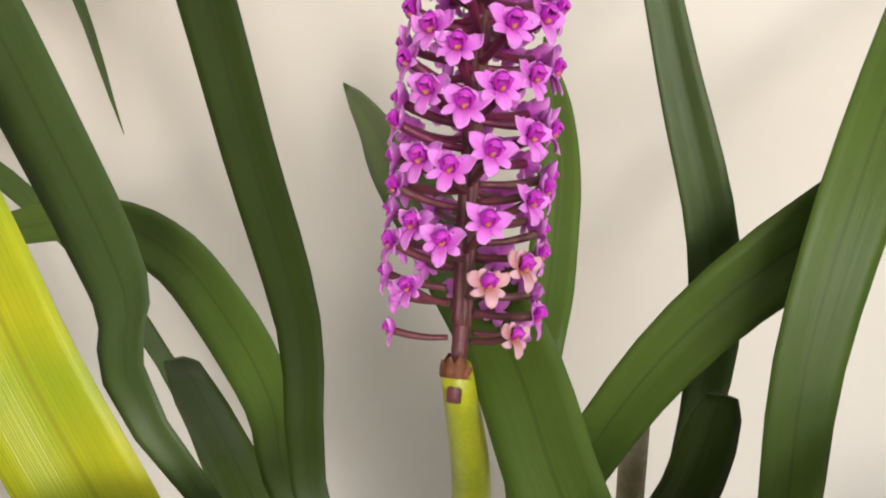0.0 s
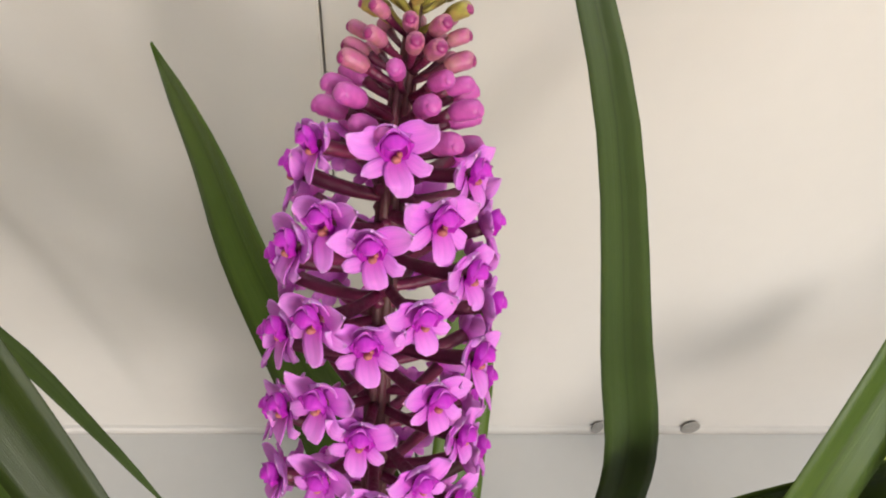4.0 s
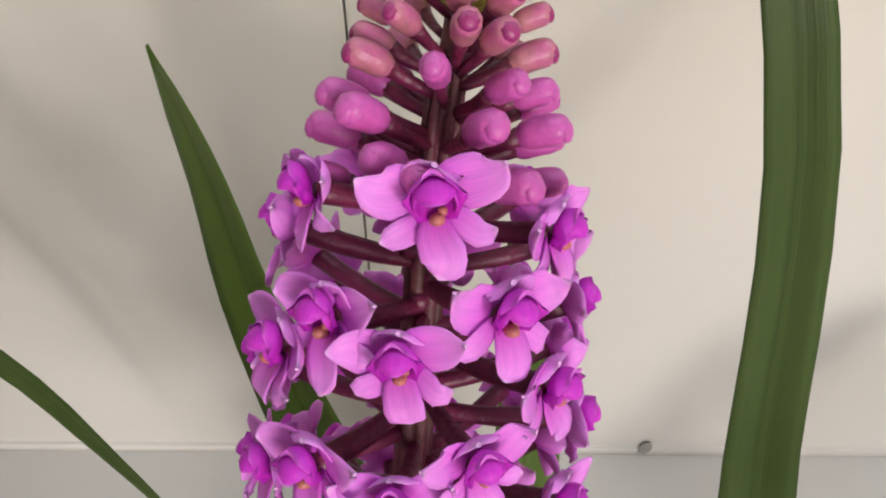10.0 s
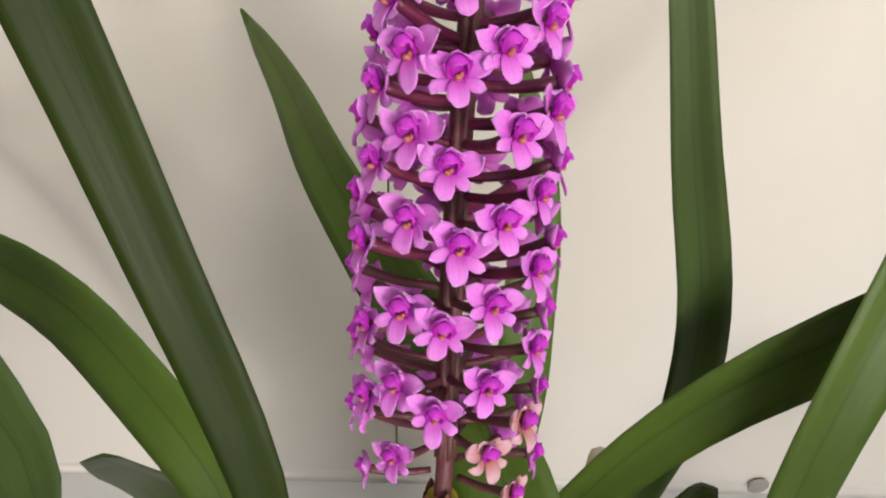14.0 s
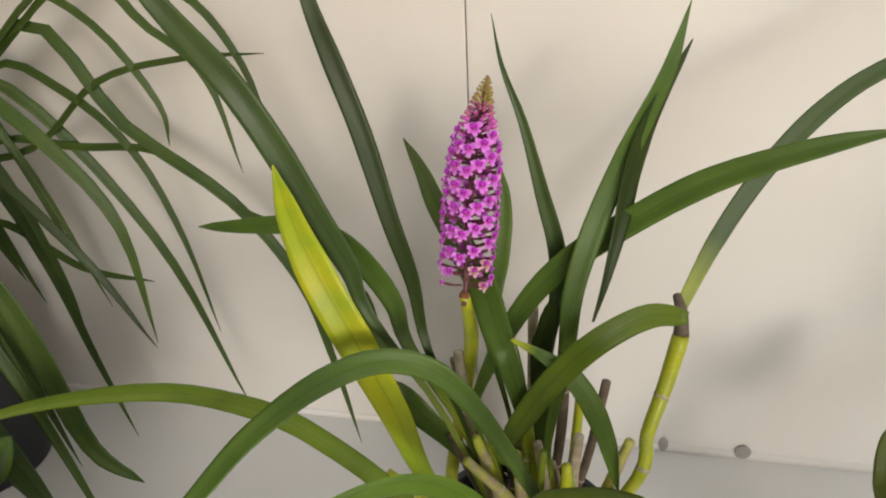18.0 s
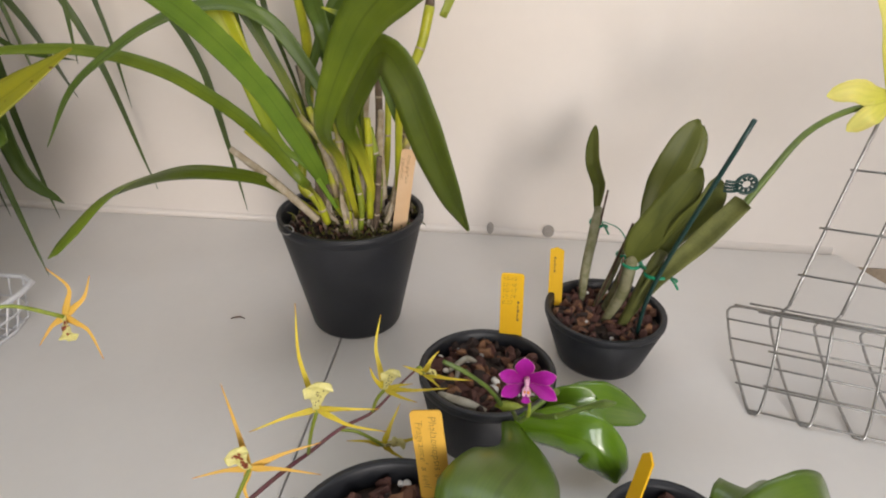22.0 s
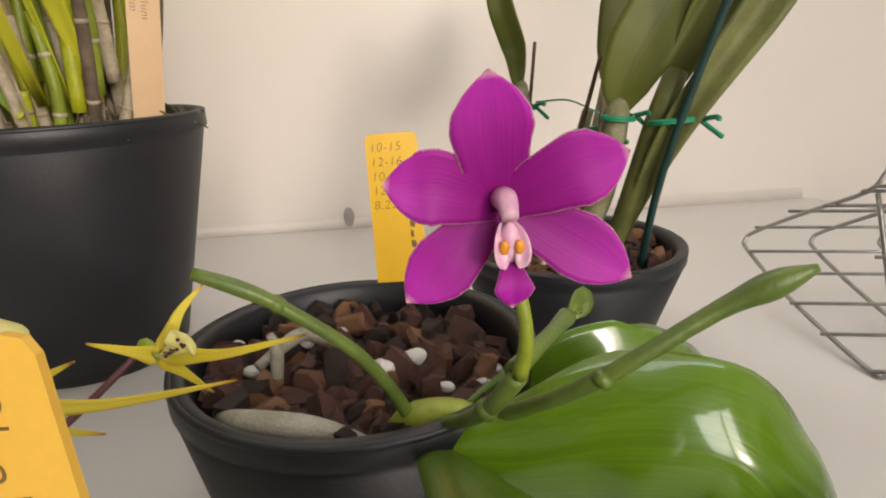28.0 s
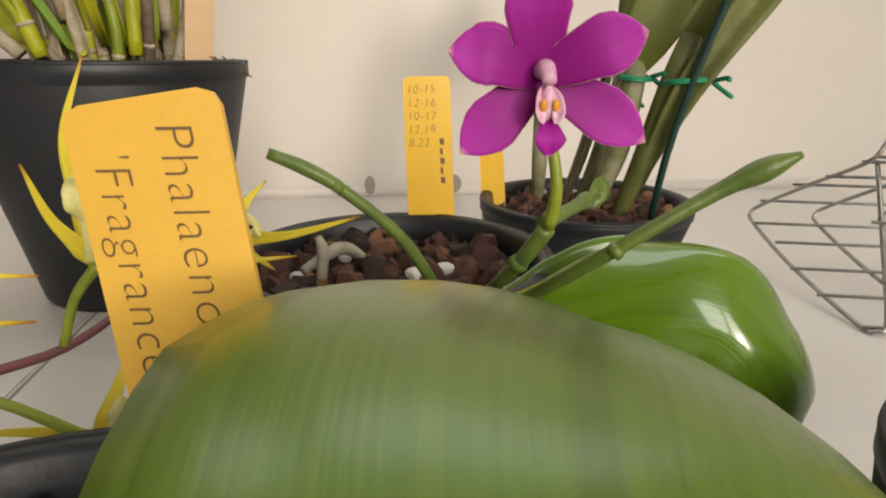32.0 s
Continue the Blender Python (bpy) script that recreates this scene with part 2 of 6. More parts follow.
STEM_MAROON = plain("stem_maroon", (0.17, 0.035, 0.06), (0.13, 0.055, 0.045), 0.45, 300.0, 1500.0, 0.3)
SPIKE_GREEN = plain("flower_stem_green", (0.13, 0.19, 0.03), (0.09, 0.14, 0.025), 0.42, 90.0, 700.0, 0.25)
TIP_BROWN = plain("sheath_brown", (0.28, 0.1, 0.04), (0.16, 0.05, 0.025), 0.7, 200.0, 900.0, 0.4)
PINK = petal_paint("petal_pink", (0.58, 0.07, 0.57), (0.71, 0.23, 0.72), (0.77, 0.40, 0.78))
MAGENTA = petal_paint("petal_magenta", (0.40, 0.010, 0.39), (0.52, 0.035, 0.51), (0.60, 0.11, 0.60))
PEDICEL = plain("pedicel_magenta", (0.2, 0.02, 0.075), (0.13, 0.016, 0.045), 0.4, 300.0, 1500.0, 0.3)
COLUMN = plain("flower_column", (0.62, 0.22, 0.17), (0.5, 0.1, 0.12), 0.4)
FADED = petal_paint("petal_faded", (0.45, 0.15, 0.12), (0.62, 0.36, 0.44), (0.45, 0.2, 0.12))
BUD = [plain("bud_%s" % k, a, b, 0.4, 500.0, 1800.0, 0.2) for k, a, b in (
    ("pink", (0.64, 0.12, 0.47), (0.56, 0.09, 0.38)), ("rose", (0.58, 0.13, 0.32), (0.52, 0.20, 0.23)), ("ochre", (0.46, 0.40, 0.08), (0.40, 0.28, 0.08)), ("tip", (0.38, 0.035, 0.2), (0.30, 0.03, 0.13)))]
PURPLE = petal_paint("petal_purple", (0.20, 0.002, 0.15), (0.35, 0.012, 0.30), (0.58, 0.30, 0.36), 0.55, 22.0, 0.05, rim=(0.55, 0.28, 0.33))
LIP_WHITE = plain("lip_pale_pink", (0.78, 0.5, 0.6), (0.7, 0.34, 0.52), 0.4, 300.0)
LIP_ORANGE = plain("lip_orange", (0.8, 0.38, 0.03), (0.75, 0.28, 0.02), 0.4)
SPIDER = petal_paint("petal_yellow", (0.5, 0.4, 0.03), (0.62, 0.5, 0.05), (0.42, 0.2, 0.02), 0.45)
SPIDER_WARM = petal_paint("petal_amber", (0.62, 0.38, 0.07), (0.68, 0.42, 0.09), (0.5, 0.2, 0.03), 0.45)
SPIDER_LIP = plain("lip_cream_yellow", (0.78, 0.72, 0.3), (0.72, 0.66, 0.22), 0.5, 120.0)
CREAM = petal_paint("petal_cream", (0.62, 0.6, 0.3), (0.72, 0.68, 0.45), (0.6, 0.55, 0.3))
LIME = petal_paint("petal_lime", (0.5, 0.5, 0.08), (0.62, 0.58, 0.16), (0.55, 0.52, 0.12))
BLOTCH = plain("red_brown_blotch", (0.30, 0.06, 0.015), (0.22, 0.04, 0.012), 0.6)
SMUDGE = plain("grey_smudge", (0.46, 0.42, 0.385), (0.36, 0.33, 0.30), 0.7)
SPECK = plain("dark_speck", (0.09, 0.03, 0.02), (0.06, 0.02, 0.015), 0.6)
TAG_YELLOW = plain("tag_yellow_plastic", (0.80, 0.47, 0.012), (0.76, 0.42, 0.01), 0.38, 25.0, 600.0, 0.08, grain=0.96)
TAG_FADED = plain("tag_faded_yellow", (0.80, 0.47, 0.075), (0.76, 0.43, 0.06), 0.42, 25.0, 600.0, 0.08, grain=0.96)
TAG_TAN = plain("tag_tan", (0.72, 0.50, 0.30), (0.66, 0.42, 0.23), 0.5, 25.0, 600.0, 0.15, grain=0.96)
TAG_PURPLE = plain("tag_purple", (0.085, 0.03, 0.2), (0.07, 0.025, 0.17), 0.4)
INK = plain("ink", (0.2, 0.11, 0.04), (0.15, 0.08, 0.03), 0.6)
STEEL = plain("steel_wire", (0.42, 0.41, 0.39), (0.34, 0.33, 0.31), 0.35, 120.0, 900.0, 0.2, metal=0.85)
WHITE_WIRE = plain("white_plastic", (0.74, 0.74, 0.75), (0.7, 0.7, 0.71), 0.4, 60.0)
TWINE = plain("green_tie", (0.008, 0.32, 0.16), (0.006, 0.25, 0.12), 0.4)
STAKE = plain("green_stake", (0.008, 0.05, 0.042), (0.006, 0.036, 0.03), 0.45, 100.0)
TWIG = plain("twig", (0.16, 0.1, 0.065), (0.1, 0.06, 0.04), 0.8, 150.0, 900.0, 0.6)
ROOT = plain("root_grey", (0.42, 0.39, 0.32), (0.3, 0.27, 0.2), 0.75, 120.0, 900.0, 0.5)
BRICK = plain("far_wall", (0.42, 0.33, 0.24), (0.36, 0.28, 0.2), 0.8, 15.0, 200.0, 0.3)
GLASS_WHITE = plain("window_frame_paint", (0.7, 0.7, 0.69), (0.65, 0.65, 0.64), 0.45)


# ---- building helpers ----
def part(name, bm, material, parent=None, label="", smooth=True):
    me = bpy.data.meshes.new(name)
    bm.to_mesh(me)
    bm.free()
    for m in (material if isinstance(material, (list, tuple)) else [material]):
        me.materials.append(m)
    if smooth:
        me.polygons.foreach_set("use_smooth", [True] * len(me.polygons))
    ob = new(name, me)
    ob.parent = parent
    if label:
        ob["label"] = label
    return ob


def thing(name, at, label, category, group=""):
    ob = new(name)
    ob.location = at
    ob.empty_display_size = 0.02
    bpy.context.view_layer.update()
    return tagged(ob, label, category, group)


def under(parent, ob):
    """Hang a part, built in world places, under its thing."""
    ob.parent = parent
    ob.matrix_parent_inverse = Matrix.Translation(parent.location).inverted()
    return ob


def spline(pts, steps):
    """A smooth line through the points (Catmull-Rom), each with any number of values."""
    p = [np.array(q, float) for q in pts]
    p = [2 * p[0] - p[1]] + p + [2 * p[-1] - p[-2]]
    out = []
    per = max(1, round(steps / (len(p) - 3)))
    for i in range(1, len(p) - 2):
        for k in range(per):
            t = k / per
            a, b, c, d = p[i - 1], p[i], p[i + 1], p[i + 2]
            out.append(0.5 * (2 * b + (c - a) * t + (2 * a - 5 * b + 4 * c - d) * t * t + (3 * b - a - 3 * c + d) * t ** 3))
    out.append(p[-2])
    return np.array(out)


def tube(bm, pts, radii, sides=8, steps=0, squash=1.0, mat=0):
    """A round rod along a line; radii one value or one for each point."""
    r = radii if isinstance(radii, (list, tuple)) else [radii] * len(pts)
    line = [(*p, q) for p, q in zip(pts, r)]
    line = spline(line, steps) if steps and len(pts) > 2 else np.array(line, float)
    c, rr = line[:, :3], np.maximum(line[:, 3], 1e-5)
    side = None
    rings = []
    for i in range(len(c)):
        t = c[min(i + 1, len(c) - 1)] - c[max(i - 1, 0)]
        t = t / (np.linalg.norm(t) + 1e-12)
        if side is None:
            side = np.cross(t, (0.3, 0.2, 1.0) if abs(t[2]) < 0.9 else (1, 0, 0))
        side = side - t * (side @ t)
        side = side / (np.linalg.norm(side) + 1e-12)
        other = np.cross(t, side)
        rings.append([bm.verts.new(c[i] + rr[i] * (math.cos(a) * side + squash * math.sin(a) * other))
                      for a in np.arange(sides) * 2 * math.pi / sides])
    for a, b in zip(rings, rings[1:]):
        for k in range(sides):
            f = bm.faces.new((a[k], a[(k + 1) % sides], b[(k + 1) % sides], b[k]))
            f.material_index = mat
    for ring, flip in ((rings[0], True), (rings[-1], False)):
        f = bm.faces.new(ring[::-1] if flip else ring)
        f.material_index = mat
    return bm


STRAP = ((0, 0.2), (0.12, 0.4), (0.35, 0.9), (0.6, 1.0), (0.8, 0.8), (0.93, 0.45), (1, 0.06))
LANCE = ((0, 0.15), (0.15, 0.34), (0.45, 0.9), (0.65, 1.0), (0.82, 0.78), (0.94, 0.4), (1, 0.05))
BLUNT = ((0, 0.3), (0.15, 0.65), (0.4, 0.97), (0.6, 1.0), (0.8, 0.88), (0.93, 0.58), (1, 0.1))
RISE = ((0, 0.15), (0.22, 0.3), (0.42, 0.8), (0.6, 1.0), (0.76, 0.95), (0.9, 0.6), (1, 0.05))
TAPER = ((0, 0.25), (0.22, 0.5), (0.42, 1.0), (0.58, 0.85), (0.72, 0.52), (0.86, 0.25), (1, 0.03))
CUT = ((0, 0.15), (0.15, 0.4), (0.4, 0.97), (0.6, 1.0), (0.85, 0.9), (0.95, 0.72), (1, 0.45))
GRASS = ((0, 0.6), (0.2, 0.9), (0.5, 1.0), (0.8, 0.75), (0.93, 0.4), (1, 0.04))


def blade(bm, pts, width, shape=STRAP, face=(0.1, -1.0, 0.35), fold=0.25, thick=0.0009, steps=36, across=6, cup=0.0, wave=0.0, mat=0):
    """A leaf or petal along a line: folded or cupped across, with two skins and an edge. face: the way its upper side looks."""
    c = spline(pts, steps)[:, :3]
    layer = bm.loops.layers.uv.get("blade") or bm.loops.layers.uv.new("blade")
    us, ws = zip(*shape)
    n = len(c)
    face = np.array(face, float)
    grid = [[], []]
    side = None
    for i in range(n):
        u = i / (n - 1)
        t = c[min(i + 1, n - 1)] - c[max(i - 1, 0)]
        t = t / (np.linalg.norm(t) + 1e-12)
        s = np.cross(t, face)
        if np.linalg.norm(s) < 0.15 and side is not None:
            s = side
        s = s / (np.linalg.norm(s) + 1e-12)
        if side is not None:
            s = s * 0.5 + side * 0.5 * (1 if s @ side > 0 else -1) if s @ side > 0 else side * 0.9 - s * 0.1
            s = s - t * (s @ t)
            s = s / (np.linalg.norm(s) + 1e-12)
        side = s
        up = np.cross(s, t)
        w = width * np.interp(u, us, ws) / 2
        for k, sign in ((0, 1), (1, -1)):
            row = []
            for j in range(across + 1):
                x = 2 * j / across - 1
                lift = fold * abs(x) * w + cup * w * x * x + wave * w * math.sin(u * 17 + x * 2) * abs(x)
                half = thick / 2 * (1 - 0.85 * abs(x) ** 3)
                row.append(bm.verts.new(c[i] + s * x * w + up * (lift + sign * half)))
            grid[k].append(row)
    def quad(a, b, cc, d, uvs):
        f = bm.faces.new((a, b, cc, d))
        f.material_index = mat
        for lp, q in zip(f.loops, uvs):
            lp[layer].uv = q
    for i in range(n - 1):
        u0, u1 = i / (n - 1), (i + 1) / (n - 1)
        for j in range(across):
            v0, v1 = j / across, (j + 1) / across
            g, h = grid[0], grid[1]
            quad(g[i][j], g[i][j + 1], g[i + 1][j + 1], g[i + 1][j], ((u0, v0), (u0, v1), (u1, v1), (u1, v0)))
            quad(h[i][j], h[i + 1][j], h[i + 1][j + 1], h[i][j + 1], ((u0, v0), (u1, v0), (u1, v1), (u0, v1)))
        for j, e in ((0, 0.0), (across, 1.0)):
            g, h = grid[0], grid[1]
            q = (g[i][j], g[i + 1][j], h[i + 1][j], h[i][j]) if j == 0 else (g[i][j], h[i][j], h[i + 1][j], g[i + 1][j])
            quad(*q, ((u0, e), (u1, e), (u1, e), (u0, e)))
    for i in (0, n - 1):
        for j in range(across):
            g, h = grid[0], grid[1]
            quad(g[i][j], h[i][j], h[i][j + 1], g[i][j + 1], ((i / (n - 1), 0.5),) * 4)
    return bm


def lathe(bm, profile, sides=48, at=(0, 0, 0)):
    rings = []
    for r, z in profile:
        rings.append([bm.verts.new((at[0] + r * math.cos(a), at[1] + r * math.sin(a), at[2] + z)) for a in np.arange(sides) * 2 * math.pi / sides])
    for a, b in zip(rings, rings[1:]):
        for k in range(sides):
            bm.faces.new((a[k], a[(k + 1) % sides], b[(k + 1) % sides], b[k]))
    bm.faces.new(rings[0][::-1])
    bm.faces.new(rings[-1])
    return bm


def box(bm, lo, hi, bevel=0.0, mat=0):
    vs = [bm.verts.new((x, y, z)) for x in (lo[0], hi[0]) for y in (lo[1], hi[1]) for z in (lo[2], hi[2])]
    fs = [bm.faces.new([vs[i] for i in q]) for q in ((0, 1, 3, 2), (4, 6, 7, 5), (0, 4, 5, 1), (2, 3, 7, 6), (0, 2, 6, 4), (1, 5, 7, 3))]
    for f in fs:
        f.material_index = mat
    if bevel:
        bmesh.ops.bevel(bm, geom=list({e for f in fs for e in f.edges}), offset=bevel, segments=2, affect="EDGES")
    return bm


def blob(bm, at, size, turn=None, seg=8, rings=6, mat=0, rough=0.0):
    """A rounded lump."""
    m = Matrix.LocRotScale(Vector(at), turn if turn else Euler((0, 0, 0)), Vector(size))
    r = bmesh.ops.create_uvsphere(bm, u_segments=seg, v_segments=rings, radius=1, matrix=m)
    for v in r["verts"]:
        if rough:
            v.co += Vector([random.uniform(-1, 1) * rough * s for s in size])
        for f in v.link_faces:
            f.material_index = mat
    return bm


# ---- the place ----
WALL_Y = 0.269
bm = bmesh.new()
box(bm, (-2.2, WALL_Y, -0.02), (-0.0897, WALL_Y + 0.04, 1.0), 0.0012)
tagged(part("wall_panel_1", bm, WALL, None, smooth=False), "smooth off-white wall panel behind the bench", "wall", kind="structure")
bm = bmesh.new()
box(bm, (-0.0883, WALL_Y, -0.02), (2.2, WALL_Y + 0.04, 1.0), 0.001)
tagged(part("wall_panel_2", bm, WALL, None, smooth=False), "smooth off-white wall panel behind the bench", "wall", kind="structure")
bm = bmesh.new()
box(bm, (-2.2, WALL_Y + 0.012, -0.02), (2.2, WALL_Y + 0.05, 0.99))
tagged(part("wall_joint", bm, JOINT, None, smooth=False), "grey joint between the wall panels", "wall", kind="structure")
bm = bmesh.new()
box(bm, (-2.2, WALL_Y - 0.0022, -0.002), (0.70, WALL_Y + 0.004, 0.0135), 0.0018)
tagged(part("trim", bm, WALL, None), "thin off-white sealing strip where bench meets wall", "trim", kind="structure")


def slab(name, corners, z0, z1):
    b = bmesh.new()
    lo = [b.verts.new((x, y, z0)) for x, y in corners]
    hi = [b.verts.new((x, y, z1)) for x, y in corners]
    b.faces.new(hi)
    b.faces.new(lo[::-1])
    k = len(corners)
    for i in range(k):
        b.faces.new((lo[i], lo[(i + 1) % k], hi[(i + 1) % k], hi[i]))
    bmesh.ops.bevel(b, geom=[e for e in b.edges if e.verts[0].co.z > z0 + 1e-6 and e.verts[1].co.z > z0 + 1e-6], offset=0.0012, segments=2, affect="EDGES")
    return part(name, b, COUNTER, None, smooth=False)


tagged(slab("counter_1", ((-2.2, -0.62), (0.0008, -0.62), (-0.0288, WALL_Y), (-2.2, WALL_Y)), -0.03, 0.0), "white laminate bench top with a narrow joint", "bench top", kind="structure")
tagged(slab("counter_2", ((0.0030, -0.62), (1.02, -0.62), (0.708, WALL_Y), (-0.0266, WALL_Y)), -0.03, 0.0), "white laminate bench top with a narrow joint", "bench top", kind="structure")
# near-black backing: its colour paints the shade inside the bench top's joint
bm = bmesh.new()
box(bm, (-2.2, -0.58, -0.08), (0.66, WALL_Y, -0.031))
tagged(part("counter_base", bm, DARK_GAP, None, smooth=False), "support under the bench top, near-black as the shade in its joint", "bench", kind="structure")
# the plain room that closes the place
for nm, lo, hi, mt in (("floor", (-2.3, -2.7, -0.95), (2.3, 0.4, -0.9), ROOM), ("ceiling", (-2.3, -2.7, 1.7), (2.3, 0.4, 1.75), ROOM),
                       ("wall_left", (-2.3, -2.7, -0.9), (-2.2, 0.4, 1.7), ROOM), ("wall_right", (2.2, -2.7, -0.9), (2.3, 0.4, 1.7), ROOM),
                       ("wall_back_below", (-2.2, -2.6, -0.9), (2.2, -2.5, 0.35), ROOM), ("wall_back_above", (-2.2, -2.6, 1.66), (2.2, -2.5, 1.7), ROOM),
                       ("wall_back_side_1", (-2.2, -2.6, 0.35), (-0.45, -2.5, 1.66), ROOM), ("wall_back_side_2", (1.85, -2.6, 0.35), (2.2, -2.5, 1.66), ROOM),
                       ("wall_high_1", (-2.2, WALL_Y, 1.001), (-0.56, WALL_Y + 0.04, 1.7), WALL), ("wall_high_2", (1.36, WALL_Y, 1.001), (2.2, WALL_Y + 0.04, 1.7), WALL), ("wall_high_3", (-0.56, WALL_Y, 1.6), (1.36, WALL_Y + 0.04, 1.7), WALL),
                       ("wall_below_bench", (-2.2, WALL_Y + 0.0, -0.9), (2.2, WALL_Y + 0.04, -0.021), BRICK)):
    bm = bmesh.new()
    box(bm, lo, hi)
    tagged(part(nm, bm, mt, None, smooth=False), "plain painted surface that closes the room", "wall", kind="structure")
win = thing("window_1", (0.7, -2.55, 0.35), "white window frame that lets in the daylight", "window")
win["kind"] = "structure"
for lo, hi in (((-0.45, -2.57, 0.35), (-0.39, -2.53, 1.66)), ((1.79, -2.57, 0.35), (1.85, -2.53, 1.66)), ((0.67, -2.57, 0.41), (0.73, -2.53, 1.6)),
               ((-0.39, -2.57, 0.35), (1.79, -2.53, 0.41)), ((-0.39, -2.57, 1.6), (1.79, -2.53, 1.66))):
    bm = bmesh.new()
    box(bm, lo, hi, 0.006)
    under(win, part("window_frame", bm, GLASS_WHITE))


# frame added round the high lamp, above everything the camera sees
win = thing("added_window", (0.4, WALL_Y, 1.0), "white frame of an unseen high window added over the bench", "window")
win["kind"] = "structure"
for lo, hi in (((-0.56, WALL_Y + 0.004, 1.002), (-0.51, WALL_Y + 0.036, 1.6)), ((1.31, WALL_Y + 0.004, 1.002), (1.36, WALL_Y + 0.036, 1.6)), ((-0.51, WALL_Y + 0.004, 1.002), (1.31, WALL_Y + 0.036, 1.04)), ((-0.51, WALL_Y + 0.004, 1.56), (1.31, WALL_Y + 0.036, 1.6))):
    bm = bmesh.new()
    box(bm, lo, hi, 0.005)
    under(win, part("window_frame", bm, GLASS_WHITE))


def make_pot(name, at, r, h, base, label, lip=0.011, group="pots"):
    root = thing(name, at, label, "plant pot", group)
    b = bmesh.new()
    wall_t = 0.0022
    prof = [(base * 0.9, 0.002), (base, 0.0), (base + 0.002, 0.004), (base + (r - base) * 0.93, h - lip - 0.001), (r - 0.0025, h - lip), (r, h - lip + 0.002), (r, h - 0.002), (r - 0.0012, h),
            (r - 0.005, h), (r - 0.0065, h - 0.002), (r - 0.008, h - lip), (base + (r - base) * 0.6, h * 0.6)]
    lathe(b, prof, 64)
    part("pot_body", b, POT, root)
    b = bmesh.new()
    tube(b, [((r - 0.0012) * math.cos(a), (r - 0.0012) * math.sin(a), h - 0.0012) for a in np.linspace(0, 2 * math.pi, 65)], 0.0016, 6)
    part("rolled_rim", b, POT, root)
    return root


_lump = bmesh.new()
bmesh.ops.create_icosphere(_lump, subdivisions=2, radius=1)
LUMP = ([tuple(v.co) for v in _lump.verts], [[v.index for v in f.verts] for f in _lump.faces])
_lump.free()


def lump_mesh(name, material, jag, power):
    me = bpy.data.meshes.new(name)
    me.from_pydata([[math.copysign(abs(k) ** power, k) + random.uniform(-jag, jag) for k in v] for v in LUMP[0]], [], LUMP[1])
    me.materials.append(material)
    return me




def flake_mesh(name, material):
    """A split flake of bark: flat sides cut at random slants, broken ends and a ragged layered edge."""
    b = bmesh.new()
    bmesh.ops.create_cube(b, size=2.0)
    for _ in range(7):
        n = Vector((random.gauss(0, 1), random.gauss(0, 1), random.gauss(0, 0.8))).normalized()
        out = bmesh.ops.bisect_plane(b, geom=b.verts[:] + b.edges[:] + b.faces[:], plane_co=n * random.uniform(0.72, 1.05), plane_no=n, clear_outer=True)
        cut = [e for e in out["geom_cut"] if isinstance(e, bmesh.types.BMEdge)]
        if len(cut) > 2:
            bmesh.ops.contextual_create(b, geom=cut)
    bmesh.ops.subdivide_edges(b, edges=[e for e in b.edges if e.calc_length() > 0.7], cuts=1)
    bmesh.ops.triangulate(b, faces=b.faces[:])
    for v in b.verts:
        v.co += Vector([random.uniform(-0.09, 0.09) for _ in range(3)])
    me = bpy.data.meshes.new(name)
    b.to_mesh(me)
    b.free()
    me.materials.append(material)
    return me


CHIPS = [[flake_mesh("bark_chip", m) for _ in range(9)] for m in BARK]
PEBBLES = [lump_mesh("pebble", PEBBLE, 0.06, 0.9) for _ in range(4)]


def chips(name, centre, r, z, count, label, sizes=(0.004, 0.011), pebbles=0, dome=0.006):
    """Potting bark: a bed of fine crumbs, with every larger chip and pebble lying loose on it."""
    b = bmesh.new()
    lathe(b, [(r * 0.98, z - 0.012), (r, z - 0.004), (r * 0.6, z), (0.001, z + dome * 0.4)], 24, (centre[0], centre[1], 0))
    bed = tagged(part(name, b, SOIL, None, smooth=False), label, "potting bark", kind="stuff")
    for i in range(count + pebbles):
        a, d = random.uniform(0, 2 * math.pi), r * math.sqrt(random.random()) * 0.95
        s = random.uniform(*sizes)
        peb = i >= count
        at = (centre[0] + d * math.cos(a), centre[1] + d * math.sin(a), z + random.uniform(0, dome) - d * 0.03 + (0.003 if peb else 0))
        turn = Euler((0, 0, a)) if peb else Euler([random.uniform(0, 6) for _ in range(3)])
        size = Vector((s, s * 0.75, s * 0.6)) * 0.29 if peb else Vector((s, s * random.uniform(0.5, 0.9), s * random.uniform(0.25, 0.55))) * 0.5
        ob = new("pebble" if peb else "bark_chip", random.choice(PEBBLES if peb else CHIPS[random.choice((0, 0, 0, 1, 2, 2, 0, 3))]))
        ob.parent = bed
        ob.matrix_basis = Matrix.LocRotScale(at, turn, size)
    return bed


